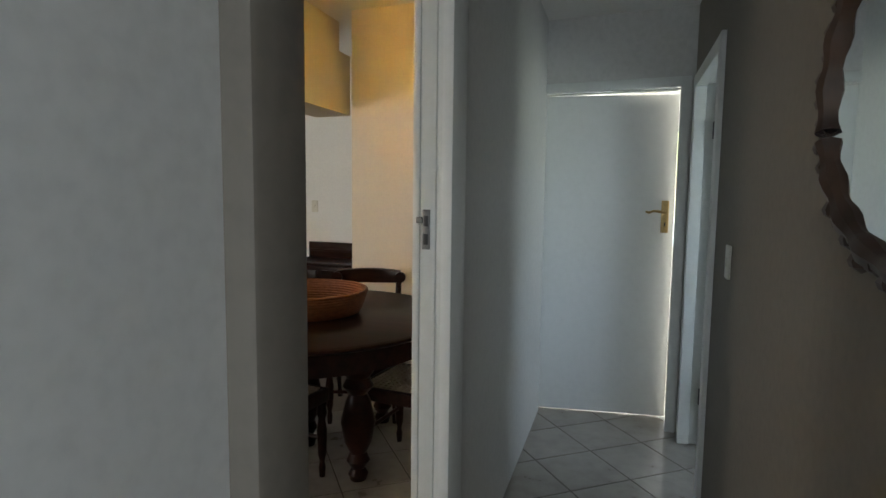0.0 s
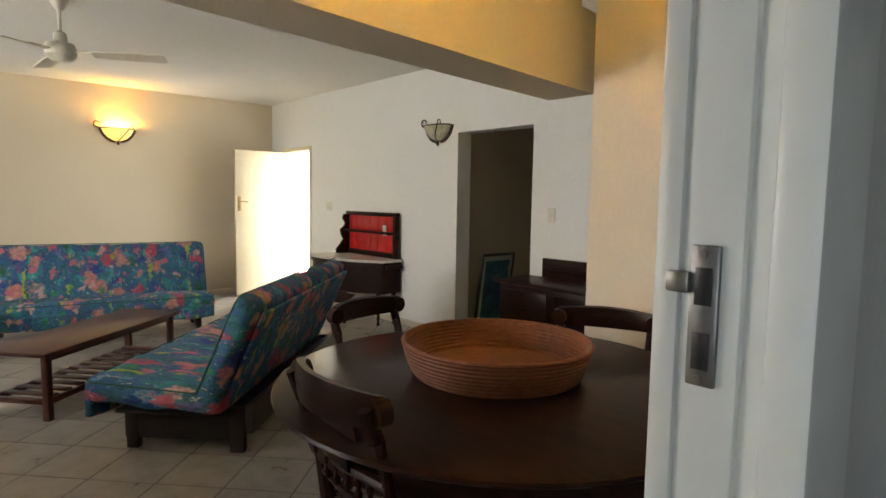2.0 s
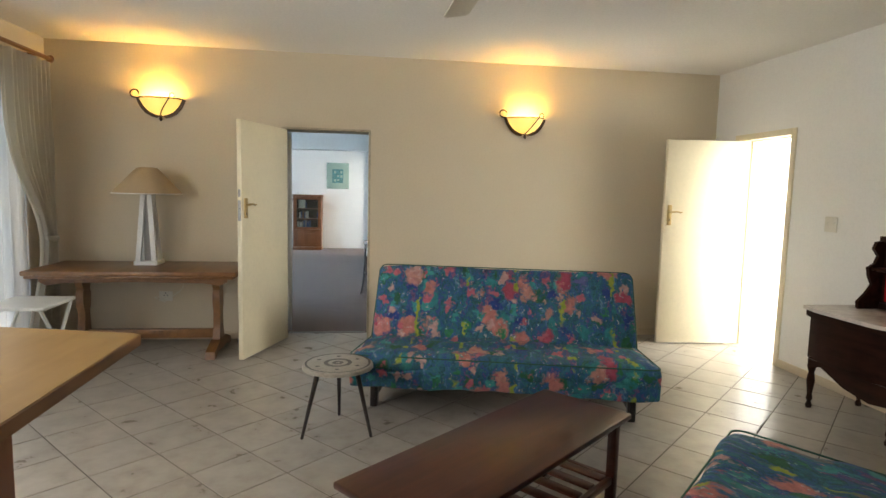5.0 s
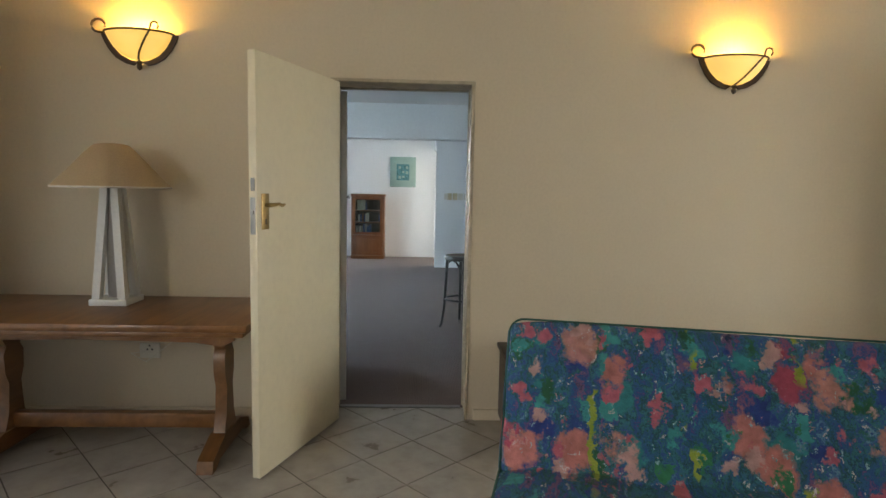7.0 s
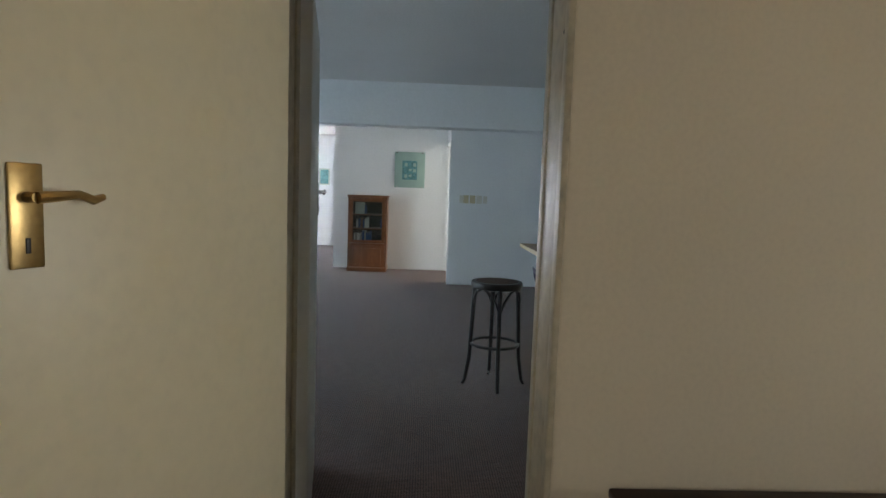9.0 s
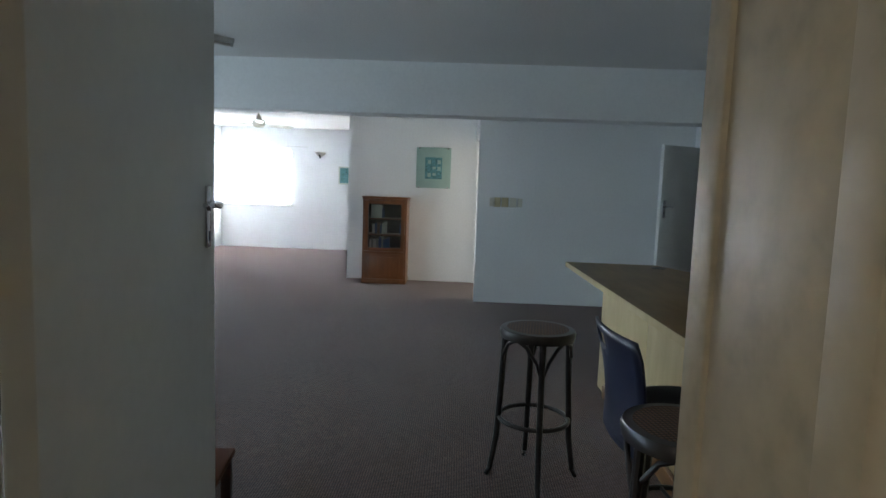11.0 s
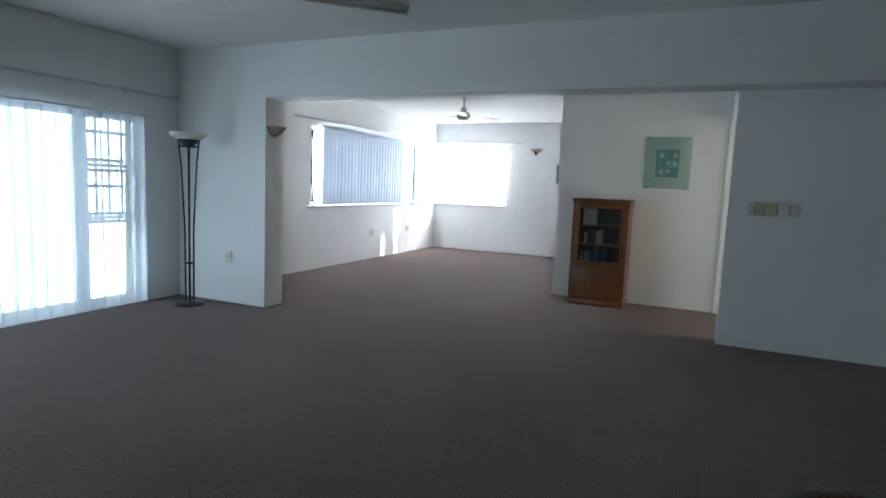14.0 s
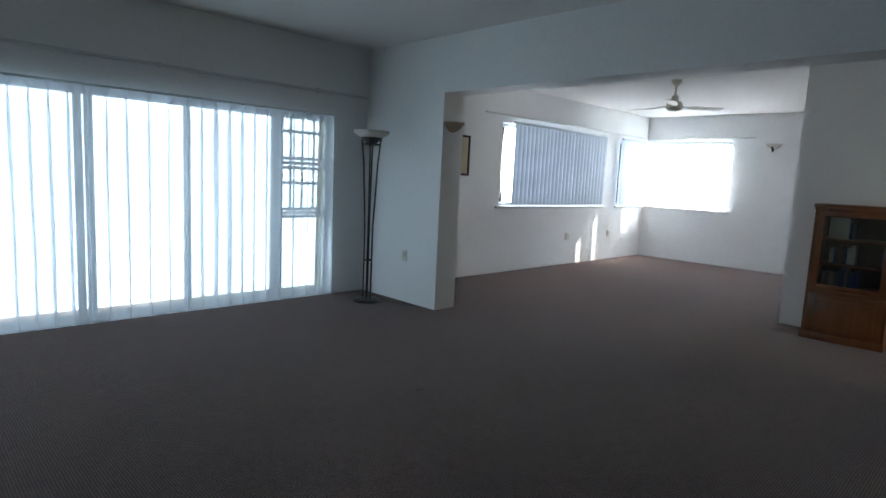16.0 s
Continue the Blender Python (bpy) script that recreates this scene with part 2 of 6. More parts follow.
    cells(12.0, 9.1, 0.4, 0.48, [(0.0, (0.5, 0.13, 0.18)), (0.42, (0.03, 0.2, 0.09)), (0.6, (0.5, 0.3, 0.28)), (0.8, (0.05, 0.3, 0.3))])
    weed = node(t, "ShaderNodeTexWave", [(at.outputs[0], "Vector")], Scale=0.85)
    weed.bands_direction = "X"
    patch = node(t, "ShaderNodeTexNoise", [(co, "Vector")], Scale=5.0, Detail=1.0)
    line = node(t, "ShaderNodeMapRange", [(weed.outputs["Fac"], "Value")], From_Min=0.982, From_Max=0.992)
    part_on = node(t, "ShaderNodeMapRange", [(patch.outputs["Fac"], "Value")], From_Min=0.5, From_Max=0.54)
    strip = node(t, "ShaderNodeMath", [(line.outputs["Result"], 0), (part_on.outputs["Result"], 1)])
    strip.operation = "MULTIPLY"
    green = ramp(t, fine.outputs["Fac"], [(0.3, (0.2, 0.3, 0.03)), (0.7, (0.38, 0.42, 0.07))])
    layer(strip.outputs[0], green.outputs["Color"])
    cells(38.0, 13.7, 0.26, 0.2, [(0.0, (0.55, 0.5, 0.5)), (0.5, (0.3, 0.5, 0.55)), (0.8, (0.55, 0.3, 0.32))])
    t.links.new(last, b.inputs["Base Color"])
    weave = node(t, "ShaderNodeTexNoise", [(co, "Vector")], Scale=140.0, Detail=2.0)
    fold = node(t, "ShaderNodeTexNoise", [(co, "Vector")], Scale=6.0, Detail=4.0)
    mixb = node(t, "ShaderNodeMath", [(weave.outputs["Fac"], 0), (fold.outputs["Fac"], 1)])
    bump(t, b, mixb.outputs[0], 0.35, 0.02)
    return m


def cane_material():
    m, t, b = material("woven_cane", 0.6)
    co = t.nodes.new("ShaderNodeTexCoord").outputs["Object"]
    w1 = node(t, "ShaderNodeTexWave", [(co, "Vector")], Scale=22.0, Distortion=0.4)
    w1.bands_direction = "X"
    w2 = node(t, "ShaderNodeTexWave", [(co, "Vector")], Scale=22.0, Distortion=0.4)
    w2.bands_direction = "Y"
    mx = node(t, "ShaderNodeMath", [(w1.outputs["Fac"], 0), (w2.outputs["Fac"], 1)])
    mx.operation = "MULTIPLY"
    r = ramp(t, mx.outputs[0], [(0.1, (0.045, 0.022, 0.012)), (0.45, (0.19, 0.095, 0.048))])
    t.links.new(r.outputs["Color"], b.inputs["Base Color"])
    bump(t, b, mx.outputs[0], 0.6, 0.004)
    return m


def sheer_material(name, colour, clear, open_weave=0.0):
    """Thin cloth that lets daylight through, and with an open weave lets one see through it."""
    m, t, b = material(name, 0.9)
    co = t.nodes.new("ShaderNodeTexCoord").outputs["Object"]
    n = node(t, "ShaderNodeTexNoise", [(co, "Vector")], Scale=150.0)
    r = ramp(t, n.outputs["Fac"], [(0.3, shade(colour, 0.9)), (0.7, colour)])
    t.links.new(r.outputs["Color"], b.inputs["Base Color"])
    tl = t.nodes.new("ShaderNodeBsdfTranslucent")
    t.links.new(r.outputs["Color"], tl.inputs["Color"])
    mx = t.nodes.new("ShaderNodeMixShader")
    mx.inputs[0].default_value = clear
    t.links.new(b.outputs[0], mx.inputs[1])
    t.links.new(tl.outputs[0], mx.inputs[2])
    tr = t.nodes.new("ShaderNodeBsdfTransparent")
    my = t.nodes.new("ShaderNodeMixShader")
    my.inputs[0].default_value = open_weave
    t.links.new(mx.outputs[0], my.inputs[1])
    t.links.new(tr.outputs[0], my.inputs[2])
    t.links.new(my.outputs[0], t.nodes["Material Output"].inputs["Surface"])
    return m


CREAM = mottled("cream_wall_paint", (0.65, 0.568, 0.43), 0.7, 0.8, 60.0, 0.028, 0.05)
PEACH = mottled("peach_wall_paint", (0.74, 0.66, 0.55), 0.7, 0.8, 60.0, 0.028, 0.05)
# dark brown carries the shade on the hall's east wall and near jamb
HALLE = mottled("shaded_hall_paint", (0.19, 0.165, 0.133), 0.65, 0.8, 35.0, 0.06, 0.05)
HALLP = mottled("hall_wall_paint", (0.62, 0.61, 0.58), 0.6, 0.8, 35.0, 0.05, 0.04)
NORTHP = mottled("off_white_wall_paint", (0.82, 0.82, 0.8), 0.7, 0.8, 60.0, 0.028, 0.05)
WHITE = mottled("white_wall_paint", (0.84, 0.85, 0.85), 0.7, 0.7, 35.0, 0.025, 0.04)
CEIL = mottled("ceiling_paint", (0.77, 0.755, 0.725), 0.8, 0.6, 50.0, 0.04, 0.06)
GLOSS = mottled("white_gloss_enamel", (0.7, 0.71, 0.68), 0.34, 1.5, 30.0, 0.03, 0.012)
FRAMEP = mottled("worn_cream_frame_paint", (0.46, 0.4, 0.29), 0.45, 2.5, 22.0, 0.16, 0.05)
DOORP = mottled("ivory_door_paint", (0.76, 0.685, 0.5), 0.38, 1.5, 30.0, 0.03, 0.012)
DOORW = mottled("white_door_paint", (0.79, 0.8, 0.78), 0.45, 1.5, 30.0, 0.02, 0.012)
GROUT = mottled("tile_grout", (0.12, 0.105, 0.09), 0.9, 3.0, 90.0, 0.15, 0.3)
TILE = tile_material()
CARPET = carpet_material()
MAHOGANY = wood("dark_mahogany", (0.01, 0.0042, 0.003), (0.03, 0.011, 0.0075), 0.3, (3, 24, 24), 0.0)
MAHOGANY.node_tree.nodes["Principled BSDF"].inputs["Specular IOR Level"].default_value = 0.11
TEAK = wood("red_brown_teak", (0.045, 0.0095, 0.0045), (0.088, 0.021, 0.0095), 0.28, (2, 26, 26), 0.12)
TEAK.node_tree.nodes["Principled BSDF"].inputs["Specular IOR Level"].default_value = 0.35
OAK = wood("golden_oak", (0.14, 0.06, 0.019), (0.24, 0.11, 0.036), 0.38, (2, 20, 20), 0.2)
PINE = wood("varnished_bookcase_wood", (0.135, 0.045, 0.013), (0.225, 0.082, 0.027), 0.34, (16, 16, 2), 0.2)
BEECH = wood("pale_laminate_top", (0.25, 0.145, 0.048), (0.33, 0.205, 0.08), 0.36, (2, 14, 14))
BARWOOD = wood("brown_laminate_top", (0.2, 0.115, 0.04), (0.29, 0.175, 0.068), 0.36, (2, 14, 14), 0.0)
BARWOOD.node_tree.nodes["Principled BSDF"].inputs["Specular IOR Level"].default_value = 0.25
BARPANEL = wood("pale_yellow_panel", (0.52, 0.4, 0.2), (0.62, 0.5, 0.28), 0.4, (14, 14, 2))
BLACKWOOD = wood("black_stained_wood", (0.012, 0.009, 0.009), (0.03, 0.022, 0.02), 0.3, (3, 20, 20))
COUNTERSIDE = wood("red_brown_board", (0.15, 0.048, 0.016), (0.24, 0.082, 0.03), 0.4, (14, 14, 2))
DULLWOOD = wood("dull_red_brown_wood", (0.09, 0.028, 0.012), (0.15, 0.05, 0.022), 0.7, (2, 20, 20))
DULLWOOD.node_tree.nodes["Principled BSDF"].inputs["Specular IOR Level"].default_value = 0.08
BRASS = metal("aged_brass", (0.5, 0.36, 0.16), 0.32)
CHROME = metal("chrome", (0.72, 0.72, 0.74), 0.16)
STEEL = metal("strike_steel", (0.24, 0.235, 0.23), 0.42)
IRON = mottled("wrought_iron", (0.05, 0.03, 0.02), 0.5, 8.0, 90.0, 0.2, 0.15)
BLACKM = mottled("black_lacquered_metal", (0.016, 0.016, 0.018), 0.35, 6.0, 90.0, 0.15, 0.05)
ALU = mottled("white_aluminium", (0.62, 0.65, 0.66), 0.35, 3.0, 60.0, 0.05, 0.03)
PLASTIC = mottled("ivory_plastic", (0.7, 0.68, 0.6), 0.4, 6.0, 80.0, 0.04, 0.02)
BEIGEPL = mottled("yellowed_plastic", (0.6, 0.52, 0.34), 0.4, 6.0, 80.0, 0.04, 0.02)
NAVY = mottled("navy_moulded_plastic", (0.014, 0.018, 0.045), 0.4, 5.0, 120.0, 0.1, 0.08)
SEATCLOTH = mottled("black_seat_cloth", (0.02, 0.02, 0.024), 0.9, 8.0, 160.0, 0.2, 0.3)
FANW = mottled("cream_fan_enamel", (0.6, 0.57, 0.48), 0.35, 4.0, 60.0, 0.06, 0.03)
MARBLE = mottled("white_marble", (0.66, 0.62, 0.58), 0.22, 5.0, 18.0, 0.14, 0.02)
REDTILE = mottled("red_glazed_tile", (0.5, 0.018, 0.02), 0.2, 8.0, 50.0, 0.2, 0.05)
BASKET = wood("coiled_palm", (0.13, 0.04, 0.015), (0.23, 0.078, 0.03), 0.6, (40, 40, 60))
CANE = cane_material()
ROPE = mottled("pale_woven_thong", (0.5, 0.42, 0.32), 0.8, 9.0, 120.0, 0.15, 0.3)
SHADEC = mottled("beige_lamp_shade", (0.42, 0.32, 0.2), 0.8, 3.0, 120.0, 0.08, 0.2)
LAMPW = mottled("white_painted_lamp", (0.72, 0.72, 0.7), 0.4, 5.0, 60.0, 0.05, 0.05)
LIT = glow("lit_alabaster_glass", (1.0, 0.56, 0.09), LAMP_GLOW, (0.85, 0.65, 0.35))
ALAB = mottled("unlit_alabaster_glass", (0.5, 0.46, 0.33), 0.35, 14.0, 40.0, 0.18, 0.05)
PLASTERW = mottled("white_plaster_shade", (0.66, 0.62, 0.56), 0.7, 8.0, 60.0, 0.08, 0.1)
GLASS = glass("clear_window_glass")
DARKGLASS = glass("cabinet_glass", (0.75, 0.78, 0.78))
SHEER = sheer_material("sheer_blind_cloth", (0.8, 0.84, 0.88), 0.35, 0.45)
CURTAIN = sheer_material("cream_curtain_cloth", (0.8, 0.77, 0.68), 0.5)
BLIND = sheer_material("grey_blind_cloth", (0.62, 0.67, 0.73), 0.19)
CORNERBLIND = sheer_material("pale_blind_cloth", (0.72, 0.77, 0.83), 0.34)
PALEBLIND = sheer_material("white_blind_cloth", (0.86, 0.88, 0.9), 0.75)
MIRROR = material("silvered_mirror", 0.02, 1.0)[0]
MIRROR.node_tree.nodes["Principled BSDF"].inputs["Base Color"].default_value = (0.85, 0.88, 0.88, 1)
CARVED = wood("carved_dark_frame", (0.025, 0.014, 0.01), (0.075, 0.042, 0.028), 0.45, (12, 12, 12))
MATGREEN = mottled("pale_green_mount", (0.36, 0.5, 0.44), 0.5, 6.0, 60.0, 0.06, 0.02)
INKGREEN = mottled("teal_ink_print", (0.12, 0.3, 0.31), 0.6, 40.0, 90.0, 0.5, 0.02)
PAPER = mottled("pale_paper", (0.6, 0.62, 0.55), 0.7, 10.0, 60.0, 0.06, 0.02)
BLUEPIC = print_fabric("blue_print", [(0.2, (0.02, 0.05, 0.08)), (0.55, (0.04, 0.16, 0.22)), (0.8, (0.15, 0.35, 0.35))], [((0.3, 0.35, 0.25), 7.0, 0.64, 2.0, 1.0)], 6.0)
GREENB = mottled("green_board", (0.05, 0.09, 0.03), 0.6, 5.0, 60.0, 0.2, 0.02)
GRASS = mottled("dry_lawn", (0.16, 0.19, 0.07), 0.95, 0.4, 20.0, 0.3, 0.5, 0.0, 0.03)
PAVING = mottled("pale_paving", (0.5, 0.48, 0.44), 0.8, 1.0, 30.0, 0.1, 0.2)
HEDGE = mottled("hedge_leaf", (0.05, 0.09, 0.03), 0.7, 4.0, 30.0, 0.4, 0.3)
PRINT = tropical_print()
PIPING = mottled("green_piping", (0.02, 0.09, 0.07), 0.8, 9.0, 90.0, 0.2, 0.1)
BOOKS = [mottled("book_" + n, c, 0.6, 9.0, 60.0, 0.1, 0.05) for n, c in (("blue", (0.04, 0.09, 0.22)), ("grey", (0.3, 0.3, 0.3)), ("white", (0.6, 0.6, 0.56)), ("brown", (0.15, 0.08, 0.05)))]


# ---- building blocks ----
def box(bm, x0, x1, y0, y1, z0, z1, m=None):
    """A box between two corners; m: a pose to put it in."""
    vs = [Vector((x, y, z)) for x in (x0, x1) for y in (y0, y1) for z in (z0, z1)]
    vs = [bm.verts.new(m @ v if m else v) for v in vs]
    for f in ((0, 1, 3, 2), (4, 6, 7, 5), (0, 4, 5, 1), (2, 3, 7, 6), (0, 2, 6, 4), (1, 5, 7, 3)):
        bm.faces.new([vs[i] for i in f])
    return vs


def soft_box(bm, x0, x1, y0, y1, z0, z1, r=0.008, m=None):
    """A box with rounded edges."""
    part_bm = bmesh.new()
    box(part_bm, x0, x1, y0, y1, z0, z1)
    r = min(r, 0.45 * min(x1 - x0, y1 - y0, z1 - z0))
    bmesh.ops.bevel(part_bm, geom=part_bm.edges[:], offset=r, segments=2, profile=0.5, affect="EDGES")
    pour(bm, part_bm, m)


def pour(bm, other, m=None):
    """Adds a bmesh to another and frees it."""
    made = {v: bm.verts.new(m @ v.co if m else v.co) for v in other.verts}
    for f in other.faces:
        bm.faces.new([made[v] for v in f.verts])
    other.free()


def lathe(bm, profile, place=(0, 0, 0), seg=20, m=None, arc=360.0, start=0.0):
    """Turns a profile of (radius, height) about the z axis."""
    rings = []
    closed = arc >= 360
    for i in range(seg if closed else seg + 1):
        a = radians(start + arc * i / seg)
        ring = []
        for r, z in profile:
            v = Vector((place[0] + r * math.cos(a), place[1] + r * math.sin(a), place[2] + z))
            ring.append(bm.verts.new(m @ v if m else v))
        rings.append(ring)
    for i in range(seg):
        p, q = rings[i], rings[(i + 1) % len(rings)]
        for k in range(len(profile) - 1):
            bm.faces.new((p[k], q[k], q[k + 1], p[k + 1]))


def tube(bm, points, r, seg=8, m=None, closed=False, flat=1.0):
    """A round rod along points; r may be a list."""
    pts = [Vector(p) for p in points]
    rings = []
    n = len(pts)
    up = Vector((0, 0, 1))
    for i, p in enumerate(pts):
        a, b = pts[(i - 1) % n if closed else max(i - 1, 0)], pts[(i + 1) % n if closed else min(i + 1, n - 1)]
        d = (b - a).normalized()
        side = d.cross(up if abs(d.z) < 0.95 else Vector((1, 0, 0))).normalized()
        top = side.cross(d)
        rr = r[i] if isinstance(r, (list, tuple)) else r
        ring = []
        for k in range(seg):
            c = 2 * math.pi * k / seg
            v = p + side * rr * math.cos(c) + top * rr * flat * math.sin(c)
            ring.append(bm.verts.new(m @ v if m else v))
        rings.append(ring)
    for i in range(n if closed else n - 1):
        p, q = rings[i], rings[(i + 1) % n]
        for k in range(seg):
            bm.faces.new((p[k], p[(k + 1) % seg], q[(k + 1) % seg], q[k]))
    if not closed:
        bm.faces.new(rings[0][::-1])
        bm.faces.new(rings[-1])


def prism(bm, outline, lo, hi, axis="z", m=None):
    """Raises a flat outline between lo and hi along an axis."""
    def at(p, h):
        v = Vector((p[0], p[1], h)) if axis == "z" else Vector((h, p[0], p[1])) if axis == "x" else Vector((p[0], h, p[1]))
        return m @ v if m else v
    a, b = [bm.verts.new(at(p, lo)) for p in outline], [bm.verts.new(at(p, hi)) for p in outline]
    n = len(outline)
    for i in range(n):
        bm.faces.new((a[i], a[(i + 1) % n], b[(i + 1) % n], b[i]))
    bm.faces.new(a[::-1])
    bm.faces.new(b)


def pad(bm, sx, sy, sz, r, m=None, cuts=12, lumps=0.0, seed=0.0):
    """A stuffed cushion: a rounded block with a slightly uneven surface."""
    part_bm = bmesh.new()
    bmesh.ops.create_cube(part_bm, size=2.0)
    bmesh.ops.subdivide_edges(part_bm, edges=part_bm.edges[:], cuts=cuts, use_grid_fill=True)
    half = Vector((sx / 2, sy / 2, sz / 2))
    for v in part_bm.verts:
        p = Vector(v.co[i] * half[i] for i in range(3))
        core = Vector(max(-(half[i] - r), min(half[i] - r, p[i])) for i in range(3))
        d = p - core
        v.co = core + (d.normalized() * r if d.length > 1e-6 else d)
        if lumps:
            w = v.co * 4.0 + Vector((seed, 0, 0))
            v.co += Vector((0, noise.noise(w), noise.noise(w * 1.7 + Vector((7, 3, 1))))) * lumps
    pour(bm, part_bm, m)


def finish(bm, name, mat, smooth=None):
    bmesh.ops.recalc_face_normals(bm, faces=bm.faces[:])
    mesh = bpy.data.meshes.new(name)
    if smooth is not None:
        for f in bm.faces:
            f.smooth = True
        for e in bm.edges:
            if len(e.link_faces) == 2 and e.calc_face_angle(0) > radians(smooth):
                e.smooth = False
    bm.to_mesh(mesh)
    bm.free()
    mesh.materials.append(mat)
    return mesh


def part(name, bm, mat, parent=None, label="", smooth=35):
    ob = new(name, finish(bm, name, mat, smooth))
    if parent:
        ob.parent = parent
    if label:
        tagged(ob, label)
    return ob


def thing(name, m, label, category, group="", kind=""):
    ob = new(name)
    ob.empty_display_size = 0.1
    ob.matrix_world = m
    return tagged(ob, label, category, group, kind)


def one(name, maker, mat, parent=None, label="", smooth=35):
    """A part made by one call on a fresh bmesh."""
    bm = bmesh.new()
    maker(bm)
    return part(name, bm, mat, parent, label, smooth)


def slab(name, bounds, mat, label, kind="structure", category="", parent=None, r=0.0):
    bm = bmesh.new()
    if r:
        soft_box(bm, *bounds, r)
    else:
        box(bm, *bounds)
    ob = part(name, bm, mat, parent, "", None if not r else 35)
    return tagged(ob, label, category or name.split("_")[0], "", kind)


def wall(name, axis, lo, hi, a0, a1, z1, openings, mat, label, z0=0.0):
    """A wall of thickness lo to hi across the axis, from a0 to a1 along it, with openings (from, to, sill, head) through it."""
    bm = bmesh.new()

    def piece(b0, b1, c0, c1):
        if b1 - b0 > 1e-4 and c1 - c0 > 1e-4:
            box(bm, lo, hi, b0, b1, c0, c1) if axis == "x" else box(bm, b0, b1, lo, hi, c0, c1)
    at = a0
    for o0, o1, s, h in sorted(openings):
        piece(at, o0, z0, z1)
        piece(o0, o1, z0, s)
        piece(o0, o1, h, z1)
        at = o1
    piece(at, a1, z0, z1)
    ob = part(name, bm, mat, None, "", None)
    return tagged(ob, label, "wall", "", "structure")


# ---- large structure ----
FLOOR_W, LOUNGE_C = -8.0, 2.76
ground = slab("ground", (-400, 400, -400, 400, -0.5, -0.2), GRASS, "dry lawn ground around the house", "structure", "ground")
slab("pavement_south", (-22, 2, -9, -1.9, -0.22, -0.1), PAVING, "pale paved terrace outside the windows", "structure", "pavement")

# living and dining
wall("wall_west", "x", -8.27, -8.0, -4.6, 5.14, 2.85, [(0.53, 1.358, 0.0, 2.04)], CREAM, "cream painted wall between living room and lounge")
wall("wall_north", "y", 4.96, 5.14, -8.0, -1.6, 2.85, [(-7.62, -6.86, 0.0, 2.06), (-3.965, -3.02, 0.0, 2.055)], NORTHP, "off-white painted wall with a doorway and a passage opening")
wall("wall_south", "y", -1.75, -1.53, -8.0, 0.2, 2.85, [(-7.55, -5.05, 0.05, 2.2), (-4.75, -2.95, 1.05, 2.15)], CREAM, "cream painted wall with a curtained window")
wall("wall_dining", "y", 3.71, 3.85, -1.6, -0.17, 2.85, [], PEACH, "peach painted dining wall")
wall("wall_recess", "x", -1.6, -1.46, 3.85, 5.14, 2.85, [], PEACH, "peach painted side of the recess")
slab("ceiling_living", (-8.0, 0.0, -1.75, 5.14, 2.74, 2.85), CEIL, "off-white painted living room ceiling", "structure", "ceiling")
bm = bmesh.new()
prism(bm, [(-1.74, 3.92), (-2.06, 3.92), (-1.46, -1.53), (-1.14, -1.53)], 2.02, 2.47)
prism(bm, [(-1.84, 3.92), (-2.06, 3.92), (-1.46, -1.53), (-1.24, -1.53)], 2.47, 2.74)
tagged(part("beam_dining", bm, CREAM, None, "", None), "deep painted beam between dining and living", "beam", "", "structure")

# hall
bm = bmesh.new()
box(bm, -0.03, 0.17, -1.75, 0.58, 0, 2.85)
box(bm, -0.03, 0.08, 0.6, 1.5, 2.1, 2.85)
prism(bm, [(-0.03, 1.5), (0.06, 1.5), (-0.13, 3.64), (-0.27, 3.74), (-0.24, 3.64)], 0, 2.85)
tagged(part("wall_hall_west", bm, HALLP, None, "", None), "grey-white hall wall beside the dining doorway", "wall", "", "structure")
HALL_E = pose(0.73, 3.62, 0, 0, 0, 5.1)
# the wall's dimness is in its colour, darker than the other hall walls
wall("wall_hall_east", "x", 0.0, 0.13, -9.35, 0.1, 2.6, [(-6.05, -4.75, 0.4, 2.1), (-1.0, -0.14, 0, 2.05)], HALLE, "hall wall with a door, its dimness put into the colour").matrix_world = HALL_E
wall("wall_hall_end", "y", 3.62, 3.74, -0.27, 0.84, 2.6, [(-0.19, 0.68, 0, 2.08)], HALLP, "painted wall at the end of the hall")
wall("wall_hall_start", "y", -5.75, -5.6, -0.03, 1.75, 2.6, [], HALLP, "plain hall end wall")
wall("wall_hall_start_side", "x", -0.1, 0.05, -5.6, -1.75, 2.6, [], HALLP, "short hall wall")
bm = bmesh.new()
prism(bm, [(-0.02, -5.75), (1.75, -5.75), (1.75, 3.74), (-0.24, 3.74), (-0.2, 3.6), (0.01, 1.5), (-0.02, 1.45)], 2.5, 2.6)
tagged(part("ceiling_hall", bm, CEIL, None, "", None), "painted hall ceiling", "ceiling", "", "structure")
wall("wall_end_room", "y", 6.1, 6.2, -0.6, 1.6, 2.6, [(-0.2, 1.0, 0.9, 2.1)], WHITE, "white wall of the room past the hall")
wall("wall_end_room_west", "x", -0.7, -0.6, 3.85, 6.2, 2.6, [], WHITE, "white side wall of the room past the hall")
wall("wall_end_room_east", "x", 1.6, 1.7, 3.74, 6.2, 2.6, [], WHITE, "white side wall of the room past the hall")
slab("ceiling_end_room", (-0.7, 1.7, 3.74, 6.2, 2.6, 2.7), CEIL, "ceiling of the room past the hall", "structure", "ceiling")
wall("wall_side_room", "x", 2.6, 2.7, 1.4, 3.85, 2.6, [(1.75, 2.95, 0.9, 2.1)], WHITE, "white wall of the side room with a window")
